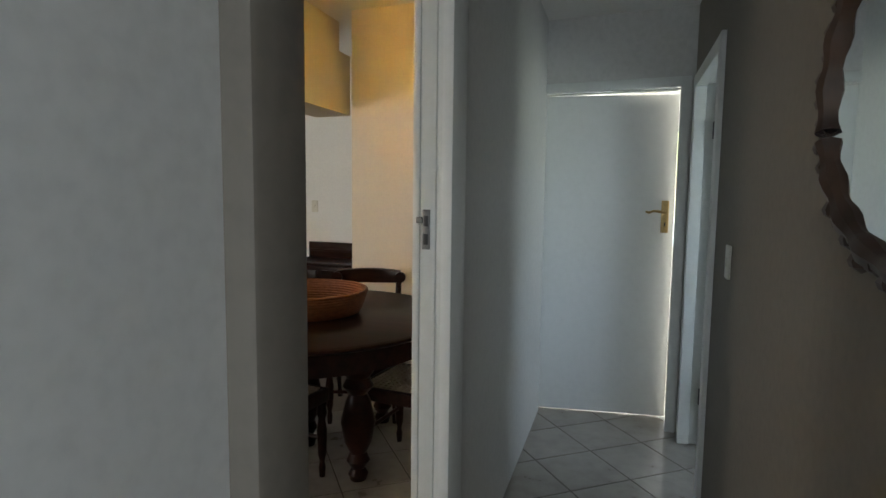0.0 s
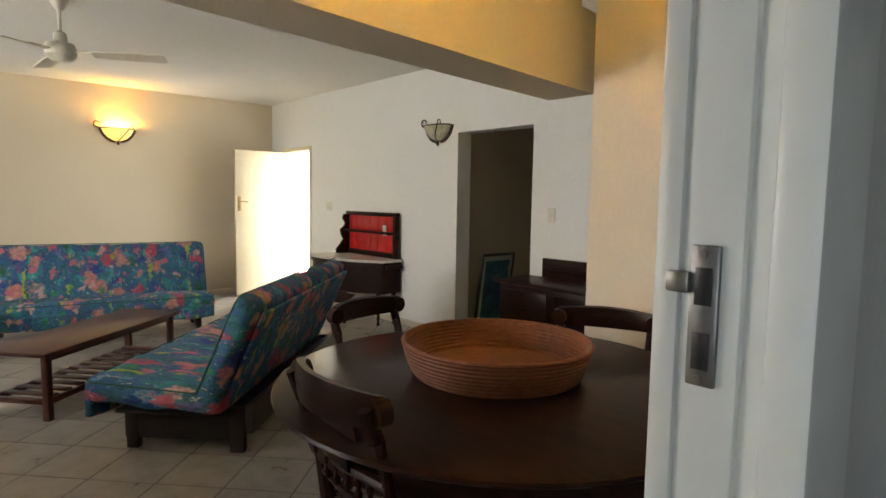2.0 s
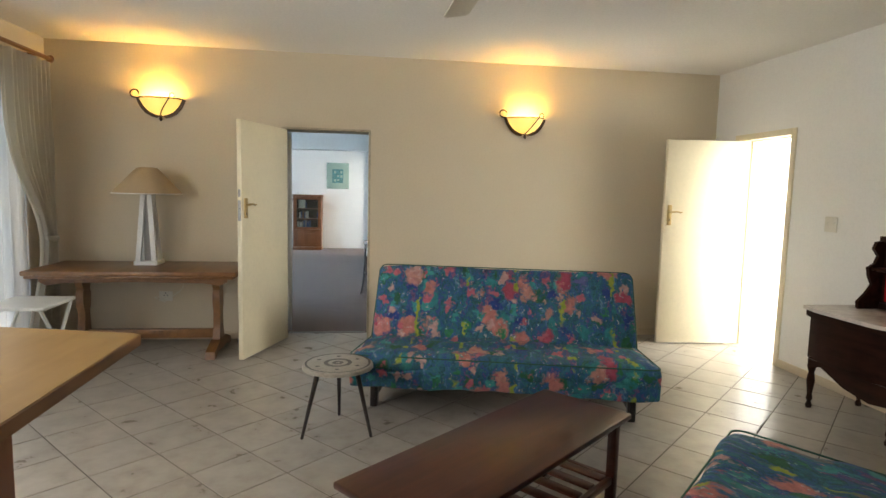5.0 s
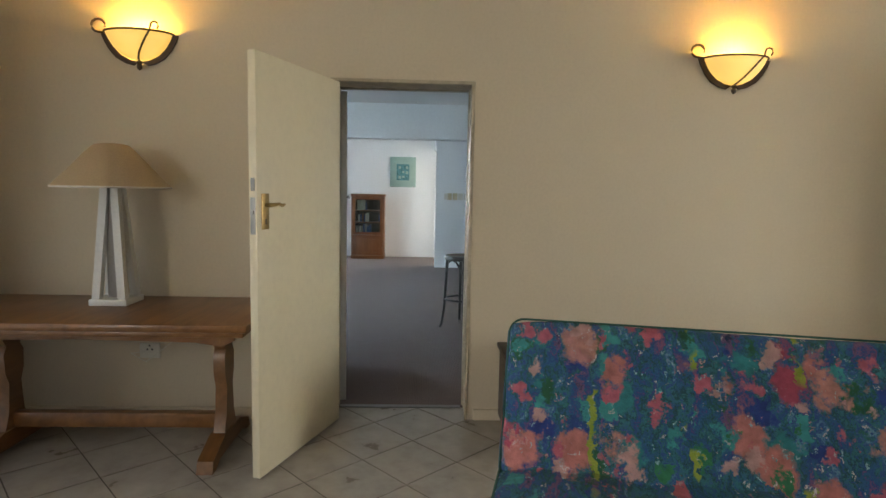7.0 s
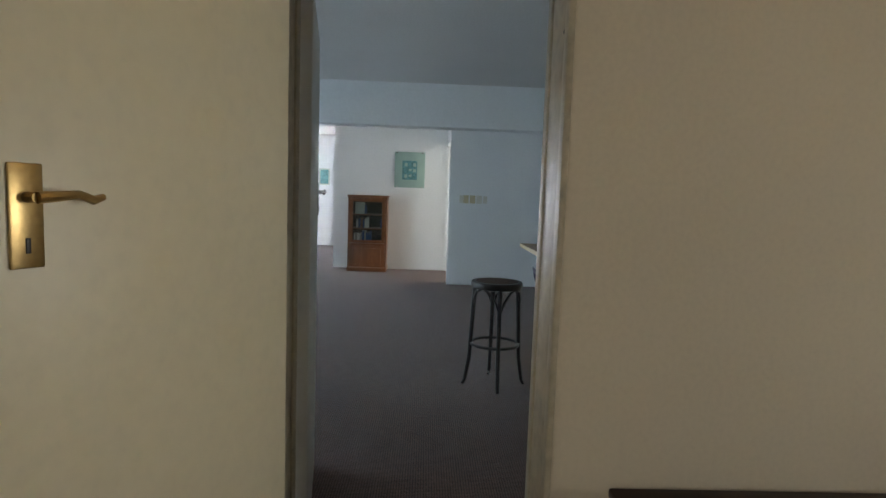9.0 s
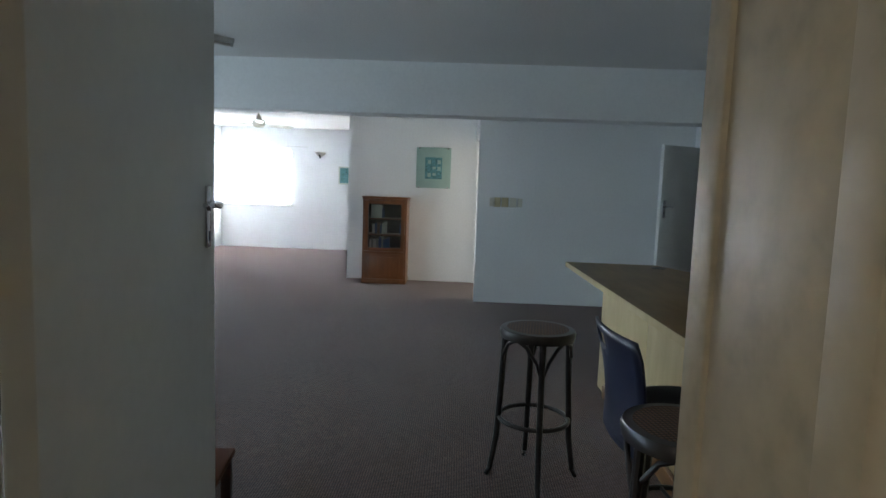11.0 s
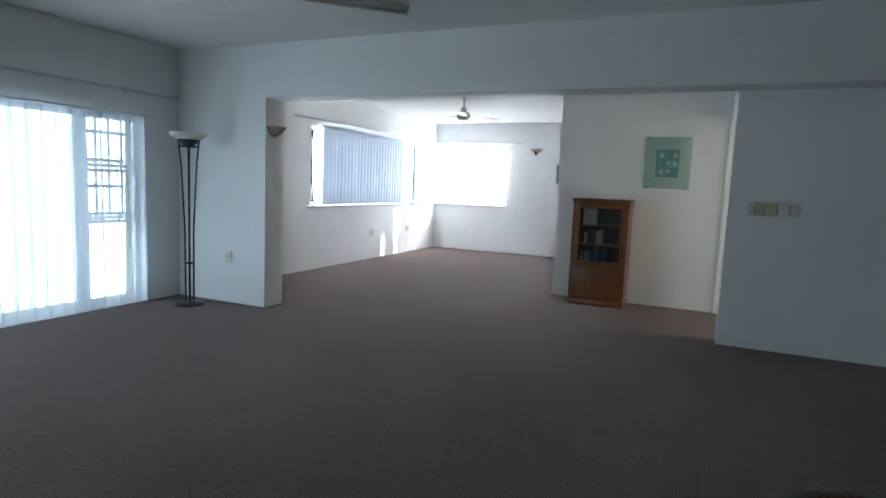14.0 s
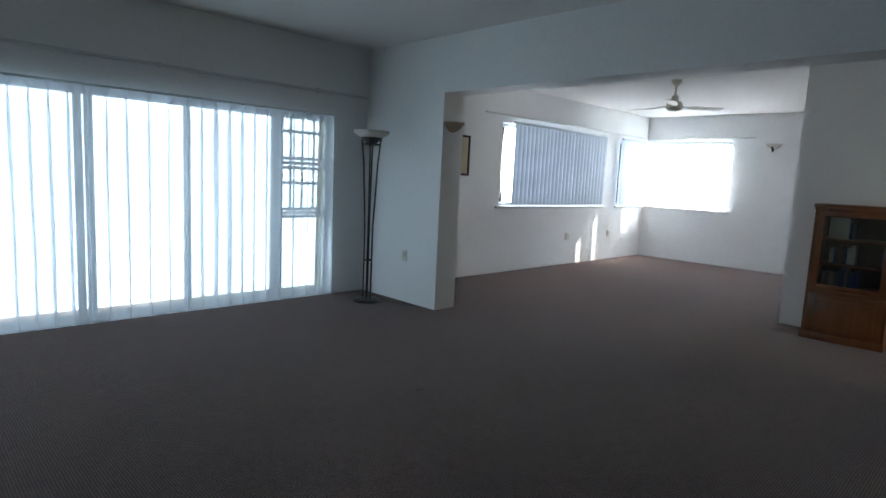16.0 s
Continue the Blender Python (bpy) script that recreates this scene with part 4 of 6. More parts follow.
def bowl_sconce(m, label, lit, watts=LAMP_W):
    """Half-bowl of mottled glass in an iron cradle; local y points out of the wall."""
    s = thing("wall_light", m, label, "wall light", "living room wall lights")
    R, H = 0.185, 0.15
    flat = Matrix.Diagonal((1, 0.7, 1, 1))
    prof = [(0.01, 0.0), (0.053, 0.009), (0.106, 0.035), (0.145, 0.075), (0.17, 0.115), (R, H), (R - 0.008, H), (0.162, 0.115), (0.136, 0.075), (0.101, 0.042), (0.053, 0.016), (0.01, 0.007)]
    one("glass_bowl", lambda b: lathe(b, prof, (0, 0.012, 0), 28, flat, 180.0, 0.0), LIT if lit else ALAB, s, "mottled amber glass bowl")
    one("rim", lambda b: tube(b, [(1.03 * R * math.cos(radians(a)), 0.012 + 0.68 * R * math.sin(radians(a)), H) for a in range(0, 181, 10)], 0.006, 8), IRON, s)
    one("cradle", lambda b: tube(b, [(-0.11 * z / H, 0.014 + 0.6 * (r + 0.008), z) for r, z in prof[:6]] + [(-0.112 - 0.022 * (1 - math.cos(k)), 0.016 + 0.6 * (R + 0.004), H + 0.018 + 0.024 * math.sin(k)) for k in (0.0, 0.8, 1.6, 2.4, 3.2, 4.0)], 0.0055, 8), IRON, s)
    for sd in (-1, 1):
        one("wall_band", lambda b: prism(b, [(sd * r * 1.0, z - 0.004) for r, z in prof[:6]] + [(sd * (r + 0.03), z - 0.022 * (1 - z / H) - 0.002) for r, z in reversed(prof[:6])], 0.001, 0.016, "y"), IRON, s, "dark iron band")
    one("scroll", lambda b: tube(b, [(R, 0.016, H), (R + 0.03, 0.018, H + 0.004)] + [(R + 0.04 + 0.038 * math.sin(k * 0.55), 0.018, H + 0.04 - 0.036 * math.cos(k * 0.55)) for k in range(10)], 0.007, 8), IRON, s)
    one("finial", lambda b: lathe(b, [(0.0, -0.055), (0.012, -0.045), (0.016, -0.03), (0.01, -0.018), (0.02, -0.008), (0.0, 0.006)], (0, 0.025, 0), 12), IRON, s)
    if lit:
        l = new("bulb", bpy.data.lights.new("bulb", "POINT"))
        l.data.energy, l.data.color, l.data.shadow_soft_size = watts, (1.0, 0.6, 0.14), 0.03
        l.parent = s
        l.matrix_local = pose(0, 0.07, 0.115)
    return s


bowl_sconce(pose(-8.0, -0.55, 2.105, 0, 0, -90), "lit amber glass bowl wall light above the oak table", True)
bowl_sconce(pose(-8.0, 2.89, 2.065, 0, 0, -90), "lit amber glass bowl wall light above the sofa", True)
bowl_sconce(pose(-4.24, 4.96, 1.99, 0, 0, 180), "unlit glass bowl wall light beside the passage", False)
bowl_sconce(pose(-0.127, 2.45, 2.05, 0, 0, 95.6), "lit amber glass bowl wall light in the dining room", True, DINING_W)


def ceiling_fan(m, label, drop, reach, angles, mat):
    f = thing("ceiling_fan", m, label, "ceiling fan")
    one("canopy", lambda b: lathe(b, [(0.0, 0.0), (0.065, -0.002), (0.06, -0.03), (0.03, -0.07), (0.013, -0.08)], (0, 0, 0), 20), mat, f)
    one("rod", lambda b: tube(b, [(0, 0, -0.05), (0, 0, -drop + 0.12)], 0.012, 10), mat, f)
    one("motor", lambda b: lathe(b, [(0.013, -drop + 0.15), (0.04, -drop + 0.13), (0.045, -drop + 0.07), (0.085, -drop + 0.06), (0.1, -drop + 0.03), (0.098, -drop - 0.02), (0.07, -drop - 0.05), (0.03, -drop - 0.06), (0.0, -drop - 0.06)], (0, 0, 0), 24), mat, f)
    for a in angles:
        t = pose(0, 0, -drop, 0, 0, a)
        bl = one("blade", lambda b: prism(b, [(0.2, -0.05), (0.3, -0.062), (reach - 0.02, -0.066), (reach, -0.05), (reach, 0.05), (reach - 0.02, 0.066), (0.3, 0.062), (0.2, 0.05)], -0.003, 0.003, "z", t @ pose(0, 0, 0, -10, 0, 0)), mat, f)
        one("bracket", lambda b: (soft_box(b, 0.07, 0.24, -0.02, 0.02, -0.004, 0.006, 0.003, t @ pose(0, 0, 0.006, 5, 0, 0)),), mat, bl)
    return f


ceiling_fan(pose(-4.66, 1.79, 2.74), "cream three-blade ceiling fan at rest", 0.36, 0.68, (62, -58, 182), FANW)
ceiling_fan(pose(-17.0, -2.2, 2.72), "cream three-blade ceiling fan in the far room", 0.33, 0.62, (20, 140, 262), FANW)

# ---- hall mirror ----
mir = thing("wall_mirror", HALL_E @ pose(0, -2.77, 1.6, 0, 0, 90), "oval mirror in a carved dark wooden frame", "mirror")
one("glass", lambda b: prism(b, [(0.363 * math.cos(radians(a)), 0.27 * math.sin(radians(a))) for a in range(0, 360, 6)], 0.008, 0.011, "y"), MIRROR, mir, "silvered mirror glass")
def carved(b):
    tube(b, [(0.384 * math.cos(radians(a)), 0.01, 0.28 * math.sin(radians(a))) for a in range(0, 360, 4)], [0.021 + 0.004 * math.sin(k * 1.4) for k in range(90)], 8, None, True)
    for k in range(44):
        a = radians(k * 360 / 44)
        o = 0.402 + 0.01 * math.sin(k * 2.3)
        lathe(b, [(0.0, -0.02), (0.017, -0.01), (0.021, 0.0), (0.014, 0.015), (0.0, 0.022)], (o * math.cos(a), 0.01, (o - 0.106) * math.sin(a)), 6)
one("carved_frame", carved, CARVED, mir, "carved dark wood frame")

# ---- dining table, bowl and chairs ----
TX, TY = -1.21, 2.58
dt = thing("dining_table", pose(TX, TY, 0), "round dark mahogany dining table with turned legs", "table")
one("tabletop", lambda b: lathe(b, [(0.0, 0.76), (0.79, 0.76), (0.808, 0.752), (0.812, 0.742), (0.8, 0.732), (0.78, 0.728), (0.0, 0.728)], (0, 0, 0), 64), MAHOGANY, dt, "polished round top")
one("apron", lambda b: lathe(b, [(0.7, 0.728), (0.7, 0.6), (0.675, 0.6), (0.675, 0.728)], (0, 0, 0), 48), MAHOGANY, dt)
LEGP = [(0.0, 0.0), (0.03, 0.0), (0.036, 0.03), (0.024, 0.06), (0.042, 0.1), (0.03, 0.14), (0.05, 0.2), (0.062, 0.3), (0.045, 0.4), (0.032, 0.44), (0.055, 0.48), (0.04, 0.52), (0.06, 0.56), (0.06, 0.7), (0.0, 0.7)]
LEGP = [(r * 1.4, z) for r, z in LEGP]
for a, q in ((-26, 0.52), (64, 0.52), (154, 0.52), (244, 0.52), (0, 0.0)):
    one("leg", lambda b: lathe(b, LEGP, (q * math.cos(radians(a)), q * math.sin(radians(a)), 0), 16), MAHOGANY, dt, "turned leg")

bb = thing("woven_bowl", pose(-1.24, 2.6, 0.762), "large flat coiled palm bowl on the table", "bowl")
for i in range(9):
    k = i / 8
    r = 0.305 + 0.045 * k ** 0.7
    one("coil", lambda b: tube(b, [((r + 0.002 * math.sin(a * 0.11)) * math.cos(radians(a)), r * math.sin(radians(a)), 0.008 + 0.113 * k) for a in range(0, 360, 8)], 0.0092, 7, None, True), BASKET, bb)
one("base", lambda b: lathe(b, [(0.0, 0.0), (0.3, 0.0), (0.306, 0.008), (0.298, 0.014), (0.22, 0.011), (0.12, 0.015), (0.05, 0.011), (0.0, 0.014)], (0, 0, 0), 40), BASKET, bb)
one("wall_lining", lambda b: lathe(b, [(0.296, 0.004), (0.322, 0.035), (0.333, 0.065), (0.343, 0.11), (0.348, 0.112), (0.34, 0.065), (0.328, 0.035), (0.305, 0.004)], (0, 0, 0), 40), BASKET, bb)


def dining_chair(m, label, splat):
    """Regency chair: curved crest rail, sabre posts, spindle splat and a woven seat. Faces local +y."""
    c = thing("dining_chair", m, label, "chair", "chairs round the table")
    W, S, T = 0.195, 0.46, 0.88 if splat else 0.85
    for sd in (-1, 1):
        one("back_post", lambda b: tube(b, [(sd * 0.2, -0.30, 0.0), (sd * 0.205, -0.23, 0.2), (sd * W, -0.19, S), (sd * (W + 0.005), -0.21, 0.62), (sd * (W + 0.01), -0.265, T - 0.08), (sd * (W + 0.012), -0.30, T + 0.01)], [0.019, 0.021, 0.024, 0.022, 0.02, 0.018], 8, None, False, 1.2), MAHOGANY, c)
        one("front_leg", lambda b: lathe(b, [(0.0, 0.0), (0.014, 0.0), (0.018, 0.05), (0.012, 0.08), (0.022, 0.12), (0.026, 0.24), (0.018, 0.3), (0.027, 0.33), (0.022, 0.36), (0.028, 0.39), (0.028, 0.44), (0.0, 0.44)], (sd * 0.2, 0.2, 0), 12), MAHOGANY, c, "turned front leg")
        one("seat_rail", lambda b: soft_box(b, sd * 0.215 - 0.018, sd * 0.215 + 0.018, -0.2, 0.22, 0.39, 0.455, 0.008), MAHOGANY, c)
    one("seat_rail", lambda b: soft_box(b, -0.23, 0.23, 0.19, 0.228, 0.39, 0.457, 0.01), MAHOGANY, c)
    one("seat_rail", lambda b: soft_box(b, -0.21, 0.21, -0.215, -0.18, 0.39, 0.455, 0.008), MAHOGANY, c)
    def crest(b):
        n = 14
        ring = []
        for i in range(n + 1):
            x = -0.22 + 0.44 * i / n
            y = -0.325 + 0.06 * (x / 0.22) ** 2
            h = 0.04 + 0.012 * math.cos(x / 0.22 * 1.3)
            ring.append([b.verts.new((x, y + dy, T + dz * h / 0.05)) for dy, dz in ((-0.014, -0.05), (0.014, -0.046), (0.02, 0.0), (0.012, 0.045), (-0.012, 0.05), (-0.022, 0.0))])
        for p, q in zip(ring, ring[1:]):
            for k in range(6):
                b.faces.new((p[k], p[(k + 1) % 6], q[(k + 1) % 6], q[k]))
        b.faces.new(ring[0]); b.faces.new(ring[-1][::-1])
        for sd in (-1, 1):
            tube(b, [(sd * 0.216, -0.285, T - 0.003), (sd * 0.216, -0.245, T - 0.003)], 0.038, 12)
    one("crest_rail", crest, MAHOGANY, c, "broad curved top rail with scrolled ends")
    if splat:
        one("splat", lambda b: prism(b, [(-0.07, 0.82), (-0.1, 0.76), (-0.075, 0.72), (-0.045, 0.7), (-0.06, 0.66), (0.06, 0.66), (0.045, 0.7), (0.075, 0.72), (0.1, 0.76), (0.07, 0.82)], -0.262, -0.246, "y"), MAHOGANY, c)
    one("cross_rail", lambda b: tube(b, [(-0.2, -0.22, 0.66), (0, -0.25, 0.66), (0.2, -0.22, 0.66)], 0.016, 8), MAHOGANY, c)
    one("cross_rail", lambda b: tube(b, [(-0.2, -0.205, 0.565), (0, -0.23, 0.565), (0.2, -0.205, 0.565)], 0.013, 8), MAHOGANY, c)
    for x in (-0.12, -0.06, 0.0, 0.06, 0.12):
        one("spindle", lambda b: lathe(b, [(0.006, 0.565), (0.012, 0.59), (0.007, 0.61), (0.013, 0.63), (0.006, 0.66)], (x, -0.23, 0), 8), MAHOGANY, c)
    def weave(b):
        box(b, -0.2, 0.2, -0.185, 0.195, 0.444, 0.449)
        for i in range(13):
            k = -0.185 + 0.37 * i / 12
            tube(b, [(k, -0.19, 0.455), (k, 0.2, 0.455)], 0.0045, 5)
            tube(b, [(-0.2, k, 0.459), (0.2, k, 0.459)], 0.0045, 5)
        for i in range(-9, 10, 2):
            k = 0.02 * i
            tube(b, [(max(-0.19, -0.19 + k), max(-0.18, -0.18 - k), 0.463), (min(0.19, 0.19 + k), min(0.18, 0.18 - k), 0.463)], 0.004, 5)
    one("woven_seat", weave, ROPE, c, "pale woven thong seat")
    for y, z in ((0.2, 0.2), (-0.24, 0.2)):
        one("stretcher", lambda b: tube(b, [(-0.2, y, z), (0.2, y, z)], 0.011, 8), MAHOGANY, c)
    return c


chair = dining_chair(pose(-1.13, 2.11, 0, 0, 0, -3), "dark mahogany chair with a woven thong seat", True)
chair = dining_chair(pose(-1.9, 2.7, 0, 0, 0, -80), "dark mahogany chair with an open back and woven seat", False)
for x, y, a in ((-1.163, 3.148, 205), (-0.56, 2.62, 88)):
    copy_thing(chair, pose(x, y, 0, 0, 0, a))

# ---- side table in the recess, passage things ----
sb = thing("side_table", pose(-2.46, 4.7, 0), "dark mahogany side table with an upstand", "table")
one("top", lambda b: soft_box(b, -0.56, 0.56, -0.2, 0.22, 0.73, 0.76, 0.008), MAHOGANY, sb)
one("upstand", lambda b: (soft_box(b, -0.38, 0.5, 0.2, 0.235, 0.76, 0.92, 0.006), soft_box(b, -0.36, 0.48, 0.19, 0.21, 0.83, 0.85, 0.004)), MAHOGANY, sb)
one("drawer_box", lambda b: soft_box(b, -0.52, 0.52, -0.17, 0.2, 0.36, 0.73, 0.006), MAHOGANY, sb)
for x in (-0.25, 0.25):
    d = one("drawer_front", lambda b: soft_box(b, x - 0.22, x + 0.22, -0.182, -0.168, 0.42, 0.69, 0.005), MAHOGANY, sb)
    one("knob", lambda b: lathe(b, [(0.0, 0.0), (0.01, 0.0), (0.008, 0.012), (0.018, 0.02), (0.014, 0.03), (0.0, 0.032)], (0, 0, 0), 12, pose(x, -0.18, 0.57, 90, 0, 0)), MAHOGANY, d)
for x in (-0.48, 0.48):
    for y in (-0.14, 0.17):
        one("leg", lambda b: lathe(b, [(0.0, 0.0), (0.016, 0.0), (0.014, 0.04), (0.026, 0.1), (0.02, 0.2), (0.03, 0.3), (0.026, 0.37), (0.0, 0.37)], (x, y, 0), 12), MAHOGANY, sb)

pic = thing("framed_picture", pose(-3.965, 5.47, 0.01, 0, 7.5, 0), "blue print in a black frame leaning on the passage wall", "picture")
one("frame", lambda b: [soft_box(b, -0.012, 0.012, *q, 0.004) for q in ((-0.25, 0.25, 0.0, 0.03), (-0.25, 0.25, 0.82, 0.85), (-0.25, -0.22, 0.03, 0.82), (0.22, 0.25, 0.03, 0.82))], BLACKWOOD, pic)
one("mount", lambda b: box(b, -0.006, 0.003, -0.22, 0.22, 0.03, 0.82), PAPER, pic)
one("print", lambda b: box(b, 0.003, 0.006, -0.18, 0.18, 0.08, 0.77), BLUEPIC, pic, "dark blue and green print")
ch = thing("low_cabinet", pose(-3.05, 6.35, 0), "cream low cabinet in the dim passage", "cabinet")
one("body", lambda b: soft_box(b, -0.42, 0.45, -0.25, 0.25, 0.05, 0.72, 0.01), PLASTIC, ch)
one("top", lambda b: soft_box(b, -0.45, 0.47, -0.28, 0.27, 0.72, 0.75, 0.008), PLASTIC, ch)
one("plinth", lambda b: box(b, -0.4, 0.43, -0.22, 0.24, 0.0, 0.05), BLACKM, ch)
bk = thing("plastic_basket", pose(-2.95, 5.98, 0.0), "white slatted plastic basket", "basket")
def basket(b):
    for z in (0.02, 0.1, 0.18, 0.26, 0.34, 0.42, 0.5):
        for q in ((-0.2, 0.2, -0.15, -0.14), (-0.2, 0.2, 0.14, 0.15), (-0.2, -0.19, -0.15, 0.15), (0.19, 0.2, -0.15, 0.15)):
            soft_box(b, *q, z, z + 0.035, 0.003)
one("slatted_side", basket, GLOSS, bk)
one("corner_posts", lambda b: [soft_box(b, x - 0.012, x + 0.012, y - 0.012, y + 0.012, 0.0, 0.54, 0.003) for x in (-0.19, 0.19) for y in (-0.14, 0.14)], GLOSS, bk)

# ---- washstand ----
ws = thing("washstand", pose(-5.38, 4.94, 0), "dark wood washstand with marble top and red tiles", "washstand")
TOPO = [(-0.58, 0.0), (-0.6, -0.5), (-0.45, -0.54), (0.0, -0.54), (0.3, -0.46), (0.52, -0.3), (0.6, -0.28), (0.58, 0.0)]
one("marble_top", lambda b: prism(b, TOPO, 0.705, 0.73), MARBLE, ws, "pale marble top")
inset = [(x * 0.94, y * 0.93) for x, y in TOPO]
one("cabinet_body", lambda b: prism(b, inset, 0.36, 0.705), MAHOGANY, ws)
one("moulding", lambda b: prism(b, [(x * 0.975, y * 0.97) for x, y in TOPO], 0.66, 0.7), MAHOGANY, ws)
for sd in (-1, 1):
    one("towel_arm", lambda b: tube(b, [(sd * 0.56, -0.42 if sd < 0 else -0.22, 0.64), (sd * 0.62, -0.44 if sd < 0 else -0.24, 0.66), (sd * 0.63, -0.05, 0.66), (sd * 0.56, -0.02, 0.64)], 0.016, 8), MAHOGANY, ws)
one("valance", lambda b: prism(b, [(-0.52, 0.36), (-0.5, 0.3), (-0.4, 0.33), (-0.2, 0.25), (0.0, 0.22), (0.2, 0.25), (0.32, 0.33), (0.36, 0.36)], -0.5, -0.47, "y"), MAHOGANY, ws)
for x, y in ((-0.52, -0.46), (-0.52, -0.06), (0.46, -0.24), (0.5, -0.06), (0.12, -0.46)):
    one("leg", lambda b: lathe(b, [(0.0, 0.0), (0.018, 0.0), (0.022, 0.02), (0.012, 0.045), (0.022, 0.07), (0.016, 0.1), (0.028, 0.2), (0.018, 0.26), (0.03, 0.3), (0.024, 0.37), (0.0, 0.37)], (x, y, 0), 12), MAHOGANY, ws, "turned leg on a caster")
back = one("back_frame", lambda b: (soft_box(b, -0.46, 0.52, -0.035, -0.012, 0.73, 1.235, 0.004), soft_box(b, -0.48, 0.54, -0.06, -0.01, 1.2, 1.24, 0.006), soft_box(b, -0.46, 0.52, -0.05, -0.01, 0.73, 0.775, 0.005), soft_box(b, 0.46, 0.53, -0.055, -0.01, 0.73, 1.24, 0.005)), MAHOGANY, ws, "dark framed back")
for i in range(6):
    for j in range(2):
        x0, z0 = -0.42 + i * 0.146, 0.79 + j * 0.205
        one("tile", lambda b: soft_box(b, x0, x0 + 0.143, -0.041, -0.034, z0, z0 + 0.2, 0.002), REDTILE, back)
one("shelf", lambda b: soft_box(b, -0.5, 0.47, -0.13, -0.035, 1.0, 1.022, 0.005), MAHOGANY, ws)
one("side_bracket", lambda b: prism(b, [(-0.03, 0.73), (-0.2, 0.73), (-0.21, 0.78), (-0.15, 0.84), (-0.11, 0.9), (-0.14, 0.96), (-0.15, 1.02), (-0.1, 1.05), (-0.08, 1.1), (-0.12, 1.15), (-0.1, 1.2), (-0.03, 1.21)], -0.475, -0.45, "x"), MAHOGANY, ws, "scrolled side bracket")
plate_on("switch_box", pose(-5.06, 4.885, 1.04, 0, 0, 180), "small ivory switch box on the washstand's shelf", PLASTIC, 0.065, 0.115, 1)


# ---- futon sofas ----
def futon(m, label, lean=60.0, back=0.86):
    """Click-clack sofa bed. Local x along its width, y from front to back."""
    s = thing("futon_sofa", m, label, "sofa", "patterned futon sofas")
    seat = one("seat_mattress", lambda b: pad(b, 2.0, 0.78, 0.15, 0.07, pose(0, 0.38, 0.325, -4, 0, 0), 22, 0.022, 1.0), PRINT, s, "tropical print seat mattress")
    rest = one("back_mattress", lambda b: pad(b, 2.0, 0.66, 0.14, 0.065, pose(0, back, 0.575, lean, 0, 0), 22, 0.022, 5.0), PRINT, s, "tropical print back mattress")
    rim = [(cx + 0.06 * math.cos(radians(a)), cy + 0.06 * math.sin(radians(a))) for cx, cy, a0 in ((0.93, 1, 0), (-0.93, 1, 90), (-0.93, -1, 180), (0.93, -1, 270)) for a in range(a0, a0 + 91, 15)]
    for mat_part, w, d, z, tilt in ((seat, (0.32, 0.055), 0.38, 0.325, -4), (rest, (0.262, 0.05), back, 0.575, lean)):
        path = [(x, (w[0] * (1 if y > 0 else -1) + (y - (1 if y > 0 else -1))), w[1]) for x, y in rim]
        one("piping", lambda b: tube(b, path, 0.0045, 6, pose(0, d, z, tilt, 0, 0), True), PIPING, mat_part, "dark green piping")
    one("skirt", lambda b: pad(b, 1.98, 0.06, 0.14, 0.028, pose(0, 0.03, 0.265, 8, 0, 0), 18, 0.02, 9.0), PRINT, s)
    for sd in (-1, 1):
        x = sd * 0.86
        one("side_frame", lambda b: (soft_box(b, x - 0.02, x + 0.02, 0.16, 0.84, 0.06, 0.24, 0.008), soft_box(b, x - 0.025, x + 0.025, 0.17, 0.24, 0.0, 0.25, 0.008), soft_box(b, x - 0.025, x + 0.025, 0.76, 0.84, 0.0, 0.25, 0.008)), BLACKWOOD, s, "black stained side frame")
    one("back_rail", lambda b: soft_box(b, -0.95, 0.95, 0.88, 0.92, 0.14, 0.3, 0.006), BLACKWOOD, s)
    one("slat_base", lambda b: soft_box(b, -0.93, 0.93, 0.14, 0.8, 0.215, 0.235, 0.004), BLACKWOOD, s)
    one("back_board", lambda b: soft_box(b, -0.93, 0.93, -0.28, 0.28, -0.01, 0.01, 0.004, pose(0, back + 0.085, 0.535, lean, 0, 0)), PRINT, s, "printed cover over the back")
    return s


W_A, W_B = 76.5, -46.0
sofa = futon(pose(-5.76, 2.18, 0, 0, 0, W_A), "futon sofa in blue tropical print facing the room")
futon(pose(-4.0, 2.32, 0, 0, 0, W_B), "futon sofa in tropical print, its back to the table", 66.0, 0.78)

# ---- chest behind the sofa ----
ck = thing("wooden_chest", pose(-7.72, 2.04, 0), "low dark wooden chest between sofa and wall", "chest")
one("lid", lambda b: soft_box(b, -0.265, 0.255, -0.505, 0.505, 0.47, 0.5, 0.008), MAHOGANY, ck)
one("body", lambda b: soft_box(b, -0.25, 0.24, -0.49, 0.49, 0.05, 0.47, 0.006), MAHOGANY, ck)
for x in (-0.22, 0.2):
    for y in (-0.44, 0.44):
        one("foot", lambda b: lathe(b, [(0.0, 0.0), (0.025, 0.0), (0.035, 0.025), (0.028, 0.05), (0.0, 0.05)], (x, y, 0), 12), MAHOGANY, ck)

# ---- coffee table ----
ct = thing("coffee_table", pose(-4.545, 1.9, 0, 0, 0, 130.2), "long red-brown coffee table with a slatted shelf", "coffee table")
one("top", lambda b: soft_box(b, -0.7, 0.7, -0.245, 0.245, 0.412, 0.44, 0.008), TEAK, ct, "polished top")
